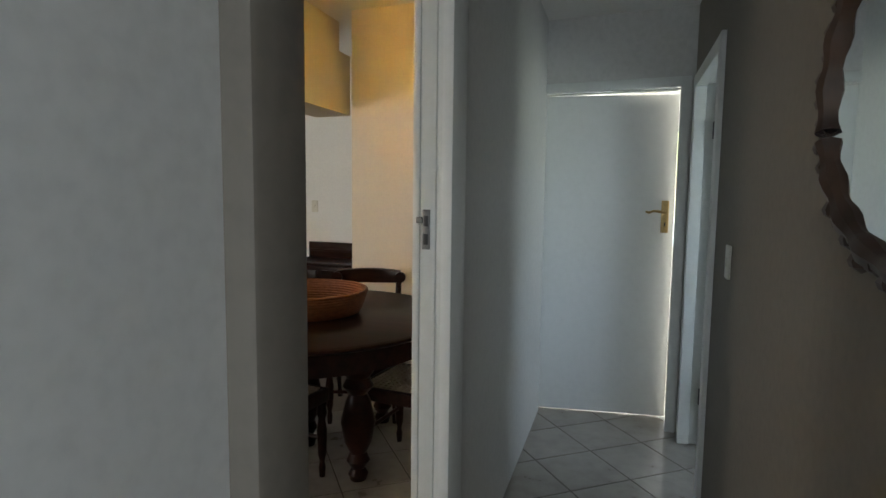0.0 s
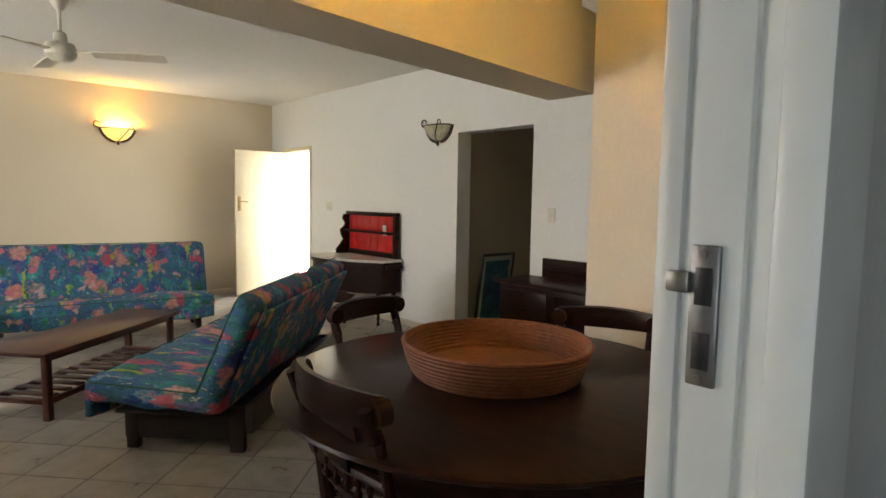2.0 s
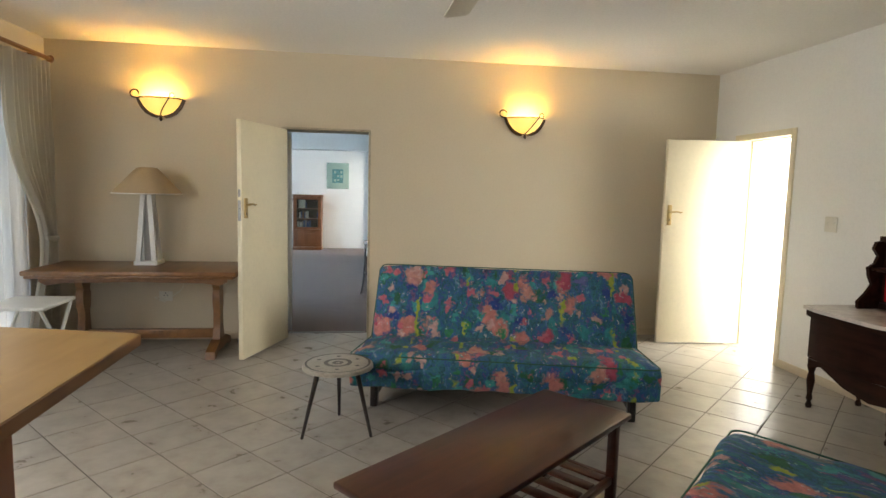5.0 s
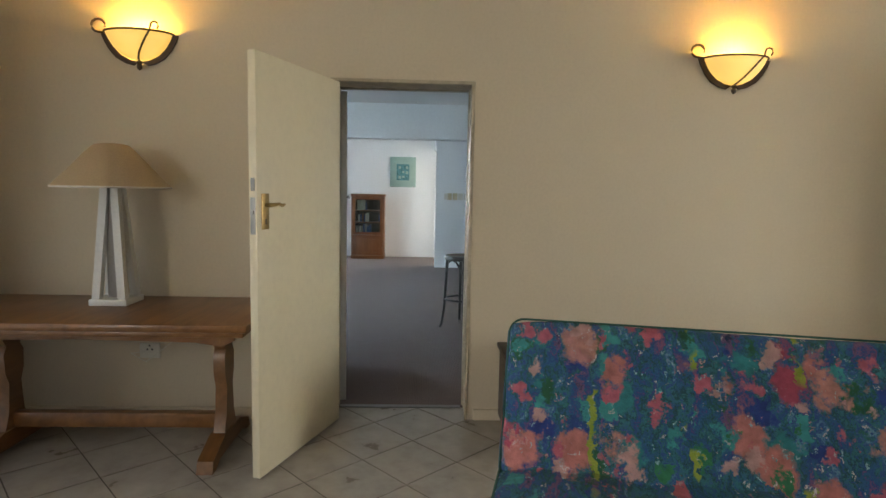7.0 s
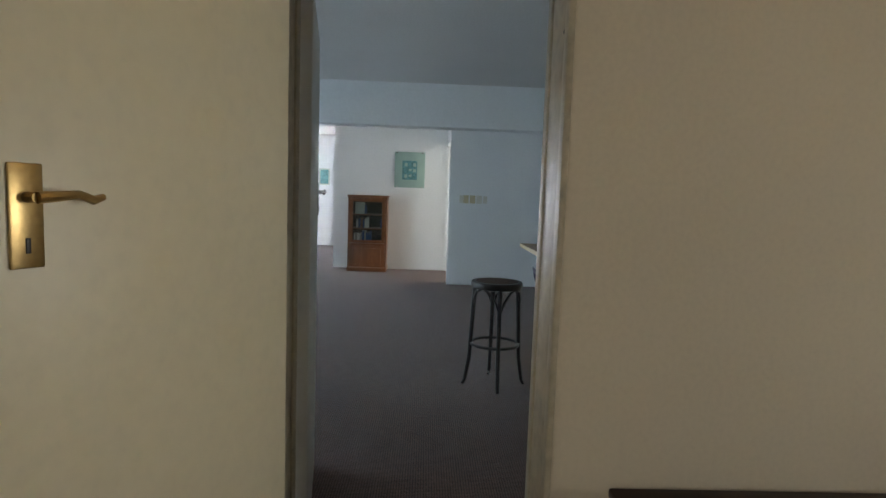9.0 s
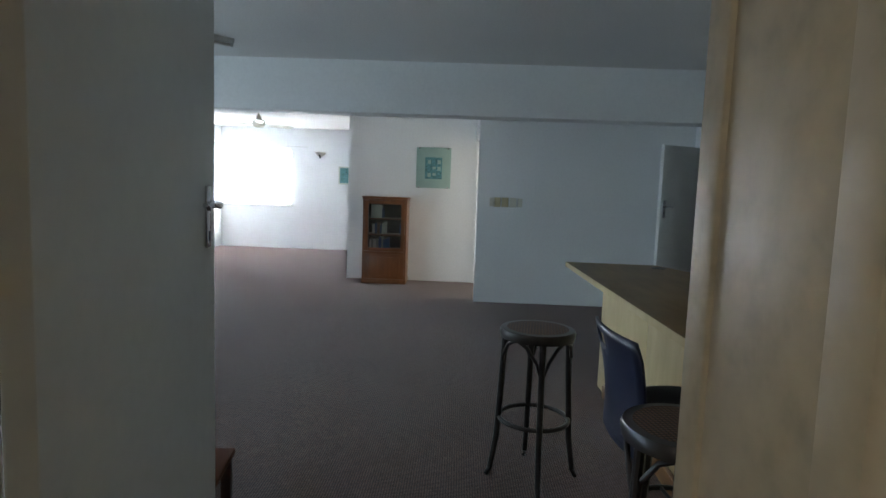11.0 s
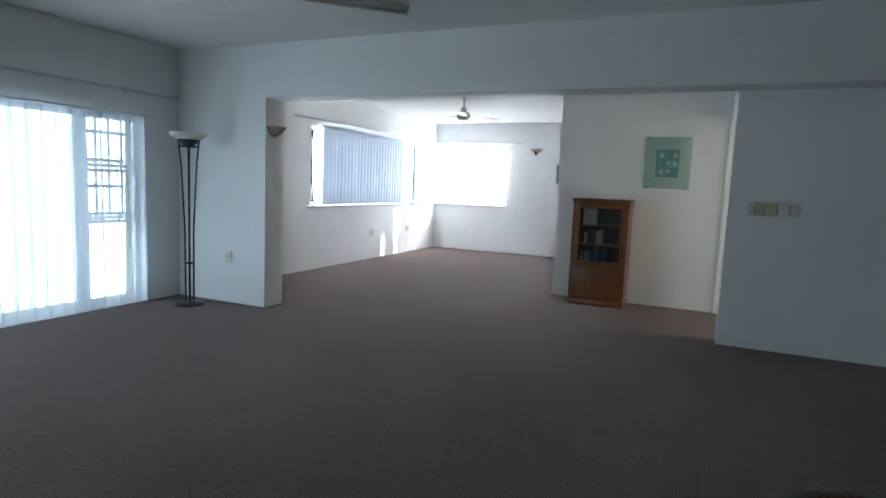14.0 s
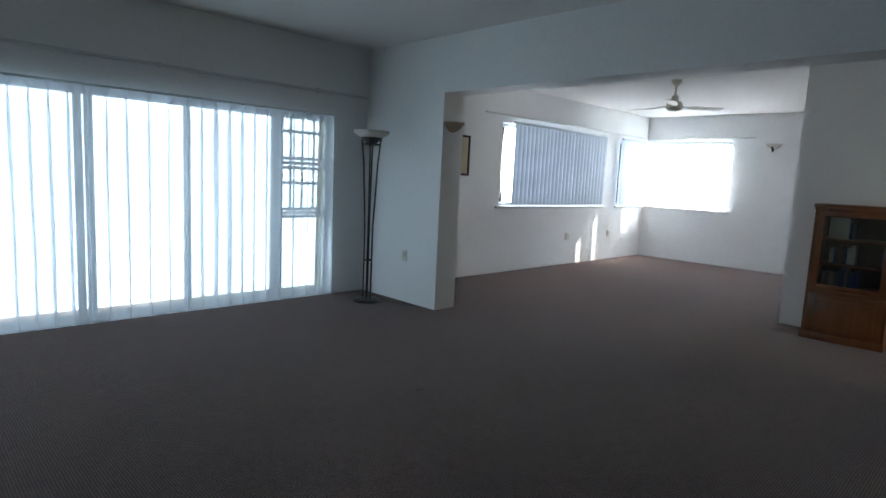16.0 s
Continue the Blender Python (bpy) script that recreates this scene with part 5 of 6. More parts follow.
for sx in (-1, 1):
    for sy in (-1, 1):
        one("leg", lambda b: soft_box(b, sx * 0.63 - 0.022, sx * 0.63 + 0.022, sy * 0.19 - 0.022, sy * 0.19 + 0.022, 0.0, 0.412, 0.006), TEAK, ct)
    one("end_rail", lambda b: soft_box(b, sx * 0.63 - 0.015, sx * 0.63 + 0.015, -0.17, 0.17, 0.1, 0.135, 0.004), TEAK, ct)
for sy in (-1, 1):
    one("side_rail", lambda b: soft_box(b, -0.61, 0.61, sy * 0.19 - 0.013, sy * 0.19 + 0.013, 0.1, 0.135, 0.004), TEAK, ct)
    one("apron", lambda b: soft_box(b, -0.61, 0.61, sy * 0.19 - 0.01, sy * 0.19 + 0.01, 0.37, 0.412, 0.004), TEAK, ct)
for i in range(11):
    x = -0.56 + 0.112 * i
    one("slat", lambda b: soft_box(b, x - 0.03, x + 0.03, -0.18, 0.18, 0.135, 0.147, 0.003), TEAK, ct)

# ---- three-legged stool ----
st = thing("side_stool", pose(-5.76, 1.16, 0), "small round stool with a patterned top and splayed black legs", "stool")
one("seat", lambda b: lathe(b, [(0.0, 0.425), (0.2, 0.425), (0.212, 0.418), (0.214, 0.4), (0.2, 0.395), (0.0, 0.395)], (0, 0, 0), 40), mottled("stool_paper_top", (0.34, 0.31, 0.26), 0.35, 16.0, 60.0, 0.15, 0.02), st, "grey-beige printed top")
one("printed_rings", lambda b: [lathe(b, [(r0, 0.4255), (r1, 0.4258)], (0, 0, 0), 36) for r0, r1 in ((0.012, 0.034), (0.06, 0.085), (0.185, 0.198))] + [lathe(b, [(0.0, 0.4258), (0.014, 0.4255)], (0.135 * math.cos(radians(a)), 0.135 * math.sin(radians(a)), 0), 8) for a in range(0, 360, 60)], mottled("stool_print", (0.07, 0.06, 0.055), 0.4, 20.0, 60.0, 0.2, 0.02), st)
for a in (60, 180, 300):
    ca, sa = math.cos(radians(a)), math.sin(radians(a))
    one("leg", lambda b: tube(b, [(0.13 * ca, 0.13 * sa, 0.4), (0.235 * ca, 0.235 * sa, 0.0)], [0.016, 0.009], 10), BLACKWOOD, st)

# ---- trestle table and lamp ----
tt = thing("trestle_table", pose(-7.6, -0.58, 0), "golden oak trestle table against the wall", "table")
one("top", lambda b: (soft_box(b, -0.36, 0.36, -0.83, 0.83, 0.72, 0.76, 0.012), soft_box(b, -0.345, 0.345, -0.81, 0.81, 0.695, 0.722, 0.008)), OAK, tt, "thick oak top")
one("apron", lambda b: [prism(b, [(-0.74, 0.7), (-0.74, 0.66), (-0.68, 0.63), (-0.55, 0.65), (0.0, 0.66), (0.55, 0.65), (0.68, 0.63), (0.74, 0.66), (0.74, 0.7)], x - 0.012, x + 0.012, "x") for x in (-0.25, 0.25)], OAK, tt)
for y in (-0.52, 0.6):
    one("trestle_leg", lambda b: prism(b, [(-0.09, 0.7), (-0.08, 0.6), (-0.05, 0.56), (-0.075, 0.52), (-0.07, 0.42), (-0.045, 0.36), (-0.06, 0.2), (-0.1, 0.1), (0.1, 0.1), (0.06, 0.2), (0.045, 0.36), (0.07, 0.42), (0.075, 0.52), (0.05, 0.56), (0.08, 0.6), (0.09, 0.7)], y - 0.03, y + 0.03, "y"), OAK, tt, "shaped oak trestle leg")
    one("foot", lambda b: prism(b, [(-0.31, 0.0), (-0.25, 0.0), (-0.2, 0.03), (0.2, 0.03), (0.25, 0.0), (0.31, 0.0), (0.29, 0.06), (0.12, 0.12), (-0.12, 0.12), (-0.29, 0.06)], y - 0.04, y + 0.04, "y"), OAK, tt)
one("stretcher", lambda b: soft_box(b, -0.03, 0.03, -0.5, 0.58, 0.12, 0.2, 0.008), OAK, tt)
one("lamp_cord", lambda b: tube(b, [(-0.3, 0.25, 0.7), (-0.33, 0.2, 0.5), (-0.3, 0.05, 0.38), (-0.33, -0.05, 0.42), (-0.385, 0.03, 0.42)], 0.0035, 6), PLASTIC, tt)

tl = thing("table_lamp", pose(-7.74, -0.6, 0.76), "white obelisk table lamp with a beige cone shade", "lamp")
one("base", lambda b: soft_box(b, -0.1, 0.1, -0.1, 0.1, 0.0, 0.035, 0.006), LAMPW, tl)
for sx in (-1, 1):
    for sy in (-1, 1):
        one("obelisk_post", lambda b: prism(b, [(-0.02, -0.02), (0.02, -0.02), (0.02, 0.02), (-0.02, 0.02)], 0.0, 0.62, "z", pose(sx * 0.068, sy * 0.068, 0.03, sy * 4.0, -sx * 4.0, 0)), LAMPW, tl)
one("obelisk_core", lambda b: prism(b, [(-0.03, -0.03), (0.03, -0.03), (0.03, 0.03), (-0.03, 0.03)], 0.035, 0.62), mottled("grey_lamp_core", (0.3, 0.29, 0.28), 0.4, 6.0, 60.0, 0.06, 0.02), tl, "grey inner column")
one("neck", lambda b: tube(b, [(0, 0, 0.62), (0, 0, 0.72)], 0.012, 10), BRASS, tl)
one("shade", lambda b: lathe(b, [(0.282, 0.63), (0.287, 0.635), (0.2, 0.73), (0.125, 0.815), (0.085, 0.855), (0.05, 0.862), (0.048, 0.857), (0.08, 0.848), (0.12, 0.808), (0.193, 0.725), (0.278, 0.63)], (0, 0, 0), 36), SHADEC, tl, "beige cone shade")
one("shade_trim", lambda b: tube(b, [(0.284 * math.cos(radians(a)), 0.284 * math.sin(radians(a)), 0.632) for a in range(0, 360, 10)], 0.006, 6, None, True), PLASTERW, tl)

ft = thing("folding_table", pose(-6.95, -1.2, 0), "white folding table by the window", "table")
one("top", lambda b: soft_box(b, -0.22, 0.25, -0.2, 0.24, 0.55, 0.575, 0.006), GLOSS, ft)
for y in (-0.16, 0.2):
    for sd in (-1, 1):
        one("crossed_leg", lambda b: tube(b, [(sd * 0.2, y + sd * 0.012, 0.0), (-sd * 0.2, y + sd * 0.012, 0.55)], 0.014, 8), GLOSS, ft)

# ---- kitchen counter ----
kc = thing("kitchen_counter", pose(0, 0, 0), "pale wood breakfast counter on a red-brown base", "counter")
one("worktop", lambda b: prism(b, [(-4.63, 0.42), (-4.61, 0.45), (-2.5, 0.45), (-2.5, -0.2), (-4.74, -0.2), (-4.76, -0.16)], 0.86, 0.9), BEECH, kc, "pale laminate worktop")
one("edge_strip", lambda b: prism(b, [(-4.635, 0.425), (-4.612, 0.456), (-2.5, 0.456), (-2.5, 0.451), (-4.608, 0.451), (-4.63, 0.42)], 0.858, 0.898), OAK, kc)
one("base_panel", lambda b: soft_box(b, -3.95, -2.52, -0.12, 0.36, 0.0, 0.86, 0.004), COUNTERSIDE, kc)

# ---- curtains ----
def curtain(m, width, height, folds, mat, label, tie=None):
    c = thing("curtain", m, label, "curtain", "living room curtains")
    bm = bmesh.new()
    nx, nz = folds * 6, 18
    rows = []
    for j in range(nz + 1):
        z = -height * j / nz
        k = 1.0
        if tie:
            k = 1 - 0.72 * math.exp(-((z + tie) / 0.5) ** 2) if z > -tie else 1 - 0.72 * math.exp(-((z + tie) / 0.9) ** 2)
        rows.append([bm.verts.new((width * (1 - k) + width * k * i / nx, 0.035 * math.sin(i / 6 * 2 * math.pi) + 0.012 * noise.noise(Vector((i * 0.3, z * 2, 0))), z)) for i in range(nx + 1)])
    for a, b in zip(rows, rows[1:]):
        for i in range(nx):
            bm.faces.new((a[i], a[i + 1], b[i + 1], b[i]))
    cloth = part("cloth", bm, mat, c)
    cloth.modifiers.new("cloth", "SOLIDIFY").thickness = 0.003
    if tie:
        one("tieback", lambda b: tube(b, [(width * 0.87 + 0.14 * width * math.cos(radians(a)), 0.055 * math.sin(radians(a)), -tie + 0.02 * math.sin(radians(a))) for a in range(0, 360, 15)], 0.012, 6, None, True, 2.0), mat, c)
    return c


curtain(pose(-7.2, -1.42, 2.5, 0, 0, 180), 0.62, 2.46, 9, CURTAIN, "cream curtain tied back beside the window", 1.5)
cr = thing("curtain_rod", pose(0, 0, 0), "wooden curtain rod with a turned end", "curtain rod")
one("rod", lambda b: tube(b, [(-7.85, -1.42, 2.54), (-4.9, -1.42, 2.54)], 0.018, 12), OAK, cr)
one("finial", lambda b: lathe(b, [(0.0, 0.0), (0.02, 0.01), (0.034, 0.035), (0.02, 0.06), (0.0, 0.07)], (0, 0, 0), 14, pose(-7.84, -1.42, 2.54, 0, -90, 0)), OAK, cr)
for x in (-7.7, -6.3, -5.0):
    one("bracket", lambda b: tube(b, [(x, -1.53, 2.54), (x, -1.42, 2.54)], 0.012, 8), OAK, cr)
net = thing("net_curtain", pose(-5.1, -1.47, 2.5, 0, 0, 180), "white net curtain over the window", "curtain")
bm = bmesh.new()
rows = [[bm.verts.new((2.4 * i / 120, 0.018 * math.sin(i * 1.1), z)) for i in range(121)] for z in (0.0, -2.44)]
for i in range(120):
    bm.faces.new((rows[0][i], rows[0][i + 1], rows[1][i + 1], rows[1][i]))
part("cloth", bm, SHEER, net)

# ---- lounge: bar, stools, chair ----
bar = thing("bar_counter", pose(0, 0, 0), "long bar with a brown laminate top and pale yellow panels", "bar counter")
one("worktop", lambda b: prism(b, [(-12.06, 1.92), (-8.75, 1.92), (-8.75, 2.82), (-11.42, 2.82), (-12.05, 2.6)], 0.865, 0.9), BARWOOD, bar, "brown laminate top")
one("edge_strip", lambda b: prism(b, [(-12.066, 1.915), (-8.75, 1.915), (-8.75, 1.919), (-12.06, 1.919)], 0.866, 0.899), BARPANEL, bar, "light wood edge")
for i in range(3):
    x0 = -11.85 + i * 1.02
    one("front_panel", lambda b: soft_box(b, x0, x0 + 1.016, 2.16, 2.18, 0.0, 0.865, 0.003), BARPANEL, bar)
one("end_panel", lambda b: soft_box(b, -11.85, -11.83, 2.18, 2.7, 0.0, 0.865, 0.003), BARPANEL, bar)
one("carcass", lambda b: box(b, -11.82, -8.8, 2.19, 2.7, 0.0, 0.86), BARPANEL, bar)
one("foot_moulding", lambda b: soft_box(b, -11.6, -8.8, 2.13, 2.158, 0.0, 0.09, 0.004), OAK, bar)


def bar_stool(m, label):
    """Bentwood bar stool with a round cane seat."""
    s = thing("bar_stool", m, label, "bar stool", "bar stools")
    one("seat_ring", lambda b: lathe(b, [(0.15, 0.752), (0.178, 0.75), (0.185, 0.735), (0.18, 0.705), (0.16, 0.7), (0.15, 0.72)], (0, 0, 0), 36), BLACKWOOD, s)
    one("cane_seat", lambda b: lathe(b, [(0.0, 0.752), (0.08, 0.7515), (0.165, 0.7505), (0.165, 0.744), (0.0, 0.744)], (0, 0, 0), 36), CANE, s, "brown woven cane seat")
    for a in (10, 100, 190, 280):
        ca, sa = math.cos(radians(a)), math.sin(radians(a))
        one("leg", lambda b: tube(b, [(0.155 * ca, 0.155 * sa, 0.72), (0.165 * ca, 0.165 * sa, 0.5), (0.18 * ca, 0.18 * sa, 0.2), (0.205 * ca, 0.205 * sa, 0.04), (0.222 * ca, 0.222 * sa, 0.0)], [0.017, 0.016, 0.015, 0.013, 0.012], 10), BLACKWOOD, s, "bentwood leg")
        for d in (-1, 1):
            q = radians(a + d * 40)
            one("brace", lambda b: tube(b, [(0.163 * ca, 0.163 * sa, 0.53), (0.168 * math.cos(radians(a + d * 10)), 0.168 * math.sin(radians(a + d * 10)), 0.62), (0.165 * math.cos(radians(a + d * 25)), 0.165 * math.sin(radians(a + d * 25)), 0.685), (0.16 * math.cos(q), 0.16 * math.sin(q), 0.705)], 0.009, 8), BLACKWOOD, s)
    one("foot_ring", lambda b: tube(b, [(0.17 * math.cos(radians(a)), 0.17 * math.sin(radians(a)), 0.3) for a in range(0, 360, 12)], 0.011, 8, None, True), BLACKWOOD, s)
    return s


stool = bar_stool(pose(-10.41, 1.488, 0.004, 0, 0, -8), "black bentwood bar stool with a cane seat")
copy_thing(stool, pose(-9.25, 1.76, 0.004, 0, 0, 10))

sc = thing("swivel_chair", pose(-9.73, 1.955, 0.004, 0, 0, 4), "navy plastic shell chair on a black pedestal", "chair")
def shell(b):
    n, k = 10, 14
    rows = []
    for j in range(k + 1):
        v = j / k
        w = 0.215 - 0.012 * math.sin(v * math.pi) + 0.03 * v * v - 0.03 * max(0, v - 0.85) / 0.15
        rows.append([b.verts.new(((i / n * 2 - 1) * w, -0.27 - 0.06 * v + 0.03 * (i / n * 2 - 1) ** 2 + 0.02 * math.sin(v * 3), 0.5 + 0.42 * v)) for i in range(n + 1)])
    for j, (p, q) in enumerate(zip(rows, rows[1:])):
        for i in range(n):
            if not (j in (11, 12) and 1 <= i <= 3):
                b.faces.new((p[i], p[i + 1], q[i + 1], q[i]))
shellob = one("backrest", shell, NAVY, sc, "navy moulded back with a hand slot")
shellob.modifiers.new("shell", "SOLIDIFY").thickness = 0.012
one("seat", lambda b: lathe(b, [(0.0, 0.65), (0.17, 0.655), (0.215, 0.64), (0.22, 0.615), (0.2, 0.6), (0.0, 0.595)], (0, 0.0, 0), 32), SEATCLOTH, sc, "black padded round seat")
one("column", lambda b: tube(b, [(0, 0, 0.05), (0, 0, 0.6)], [0.03, 0.024], 14), BLACKM, sc)
one("foot_ring", lambda b: (tube(b, [(0.17 * math.cos(radians(a)), 0.17 * math.sin(radians(a)), 0.23) for a in range(0, 360, 12)], 0.011, 8, None, True), tube(b, [(-0.17, 0, 0.23), (0.17, 0, 0.23)], 0.008, 8)), BLACKM, sc)
for i in range(5):
    a = radians(72 * i)
    one("base_leg", lambda b: tube(b, [(0.02 * math.cos(a), 0.02 * math.sin(a), 0.06), (0.17 * math.cos(a), 0.17 * math.sin(a), 0.022)], [0.022, 0.015], 8), BLACKM, sc)

lt = thing("low_table", pose(-9.7, 0.1, 0.004, 0, 0, 8), "low red-brown wooden table behind the open door", "table")
one("top", lambda b: soft_box(b, -0.2, 0.3, -0.3, 0.12, 0.28, 0.305, 0.006), DULLWOOD, lt)
for x in (-0.17, 0.27):
    for y in (-0.27, 0.09):
        one("leg", lambda b: soft_box(b, x - 0.02, x + 0.02, y - 0.02, y + 0.02, 0.0, 0.28, 0.005), TEAK, lt)

rg = thing("metal_coaster", pose(-11.85, 2.55, 0.9), "small flat metal ring lying on the bar", "coaster")
one("ring", lambda b: lathe(b, [(0.03, 0.0), (0.05, 0.0), (0.052, 0.004), (0.048, 0.008), (0.032, 0.008), (0.03, 0.0)], (0, 0, 0), 24), STEEL, rg)

# ---- bookcase ----
bc = thing("bookcase", pose(-16.4, -0.02, 0.004, 0, 0, -90), "small varnished bookcase with a glass door, half full", "bookcase")
BW, BD, BH = 0.315, 0.22, 1.3
for sd in (-1, 1):
    one("side", lambda b: soft_box(b, sd * BW - 0.011, sd * BW + 0.011, -BD, BD, 0.06, BH - 0.03, 0.003), PINE, bc)
one("top", lambda b: (soft_box(b, -BW - 0.025, BW + 0.025, -BD, BD + 0.02, BH - 0.03, BH, 0.008), soft_box(b, -BW - 0.018, BW + 0.018, -BD, BD + 0.012, BH - 0.055, BH - 0.03, 0.006)), PINE, bc)
one("back", lambda b: box(b, -BW + 0.012, BW - 0.012, -BD + 0.002, -BD + 0.01, 0.06, BH - 0.055), BLACKWOOD, bc)
one("plinth", lambda b: soft_box(b, -BW - 0.02, BW + 0.02, -BD, BD + 0.015, 0.0, 0.07, 0.006), PINE, bc)
one("lower_panel", lambda b: soft_box(b, -BW + 0.012, BW - 0.012, BD - 0.02, BD, 0.075, 0.45, 0.003), PINE, bc)
one("raised_panel", lambda b: soft_box(b, -BW + 0.075, BW - 0.075, BD - 0.002, BD + 0.006, 0.13, 0.4, 0.005), PINE, bc)
one("mid_rail", lambda b: soft_box(b, -BW + 0.012, BW - 0.012, BD - 0.03, BD + 0.008, 0.45, 0.485, 0.004), PINE, bc)
dr = one("glass_door", lambda b: (soft_box(b, -BW + 0.014, -BW + 0.07, BD - 0.014, BD + 0.004, 0.49, BH - 0.06, 0.003), soft_box(b, BW - 0.07, BW - 0.014, BD - 0.014, BD + 0.004, 0.49, BH - 0.06, 0.003), soft_box(b, -BW + 0.07, BW - 0.07, BD - 0.014, BD + 0.004, 0.49, 0.54, 0.003), soft_box(b, -BW + 0.07, BW - 0.07, BD - 0.014, BD + 0.004, BH - 0.11, BH - 0.06, 0.003)), PINE, bc, "glazed door frame")
pane = one("pane", lambda b: box(b, -BW + 0.07, BW - 0.07, BD - 0.007, BD - 0.004, 0.54, BH - 0.11), DARKGLASS, dr)
pane.visible_shadow = False
for z in (0.49, 0.72, 0.96):
    one("shelf", lambda b: soft_box(b, -BW + 0.012, BW - 0.012, -BD + 0.012, BD - 0.05, z, z + 0.016, 0.002), PINE, bc)
def book(x, z, w, h, d, mat, label):
    bk_ = thing("book", pose(-16.4, -0.02, 0.004, 0, 0, -90) @ pose(x, -0.04, z), label, "book", "books in the bookcase")
    one("cover", lambda b: (soft_box(b, 0, 0.003, -d / 2, d / 2, 0, h, 0.001), soft_box(b, w - 0.003, w, -d / 2, d / 2, 0, h, 0.001), soft_box(b, 0, w, d / 2 - 0.004, d / 2, 0, h, 0.001)), mat, bk_)
    one("pages", lambda b: box(b, 0.003, w - 0.003, -d / 2 + 0.004, d / 2 - 0.005, 0.003, h - 0.004), PAPER, bk_)
random.seed(4)
for z, x0, n in ((0.508, -0.05, 9), (0.738, 0.0, 6), (0.738, -0.3, 3), (0.978, 0.04, 5)):
    x = x0
    for i in range(n):
        w = random.uniform(0.02, 0.04)
        if x + w > BW - 0.02:
            break
        mat = random.choice(BOOKS)
        book(x, z, w, random.uniform(0.13, 0.19), random.uniform(0.11, 0.15), mat, mat.name.replace("book_", "") + " bound book on a shelf")
        x += w + 0.003
card = thing("picture_card", pose(-16.4, -0.02, 0.004, 0, 0, -90) @ pose(0.08, 0.1, 0.978), "pale card propped on the bookcase shelf", "card")
one("sheet", lambda b: soft_box(b, -0.02, 0.14, -0.003, 0.003, 0.0, 0.2, 0.001), PAPER, card)

# ---- pictures in the lounge ----
art = thing("framed_art", pose(-16.63, 0.66, 1.77, 0, 0, -90), "frameless green-mounted print on the white wall", "picture")
one("backing", lambda b: soft_box(b, -0.265, 0.265, 0.0, 0.018, -0.31, 0.31, 0.003), MATGREEN, art, "pale green mount")
one("print", lambda b: box(b, -0.13, 0.13, 0.018, 0.0205, -0.17, 0.16), INKGREEN, art, "dark teal block print")
for i in range(3):
    for j in range(3):
        if (i + j) % 3:
            one("print_mark", lambda b: box(b, -0.11 + 0.075 * i, -0.06 + 0.075 * i, 0.0205, 0.0215, -0.14 + 0.1 * j + 0.02 * (i % 2), -0.08 + 0.1 * j), MATGREEN, art)
one("clips", lambda b: [soft_box(b, x - 0.012, x + 0.012, 0.0, 0.024, z - 0.012, z + 0.012, 0.002) for x in (-0.22, 0.22) for z in (-0.3, 0.3)], CHROME, art)
p2 = thing("small_picture", pose(-20.75, -1.55, 1.7, 0, 0, -90), "small framed picture on the far wall", "picture")
one("frame", lambda b: [soft_box(b, *q, 0.003) for q in ((-0.13, 0.13, 0.0, 0.02, -0.2, -0.17), (-0.13, 0.13, 0.0, 0.02, 0.17, 0.2), (-0.13, -0.1, 0.0, 0.02, -0.17, 0.17), (0.1, 0.13, 0.0, 0.02, -0.17, 0.17))], PAPER, p2)
one("print", lambda b: box(b, -0.1, 0.1, 0.002, 0.012, -0.17, 0.17), INKGREEN, p2)
p3 = thing("small_picture", pose(-15.4, -4.37, 1.68), "framed picture on the far room's window wall", "picture")
one("frame", lambda b: [soft_box(b, *q, 0.003) for q in ((-0.2, 0.2, 0.0, 0.025, -0.27, -0.24), (-0.2, 0.2, 0.0, 0.025, 0.24, 0.27), (-0.2, -0.17, 0.0, 0.025, -0.24, 0.24), (0.17, 0.2, 0.0, 0.025, -0.24, 0.24))], BLACKWOOD, p3)
one("print", lambda b: box(b, -0.17, 0.17, 0.002, 0.014, -0.24, 0.24), BEIGEPL, p3)
gb = thing("green_board", pose(-16.2, 5.05, 0.003, 0, 0, -8), "green panel in a black frame standing in the dark room", "board")
one("frame", lambda b: [soft_box(b, *q, 0.004) for q in ((-0.35, 0.35, -0.015, 0.015, 0.0, 0.04), (-0.35, 0.35, -0.015, 0.015, 1.26, 1.3), (-0.35, -0.31, -0.015, 0.015, 0.04, 1.26), (0.31, 0.35, -0.015, 0.015, 0.04, 1.26), (-0.31, 0.31, -0.015, 0.015, 0.46, 0.5))], BLACKWOOD, gb)
one("panel", lambda b: (box(b, -0.31, 0.31, -0.006, 0.006, 0.5, 1.26), box(b, -0.31, 0.31, -0.006, 0.006, 0.04, 0.46)), GREENB, gb)

# ---- lounge lamps ----
fl = thing("floor_lamp", pose(-13.55, -3.86, 0.004), "black four-rod uplighter floor lamp", "floor lamp")
one("base", lambda b: lathe(b, [(0.0, 0.0), (0.15, 0.0), (0.155, 0.012), (0.14, 0.024), (0.05, 0.034), (0.0, 0.036)], (0, 0, 0), 28), BLACKM, fl)
for a in (45, 135, 225, 315):
    ca, sa = math.cos(radians(a)), math.sin(radians(a))
    one("rod", lambda b: tube(b, [(0.04 * ca, 0.04 * sa, 0.03), (0.042 * ca, 0.042 * sa, 0.8), (0.075 * ca, 0.075 * sa, 1.5), (0.1 * ca, 0.1 * sa, 1.74)], 0.0085, 8), BLACKM, fl)
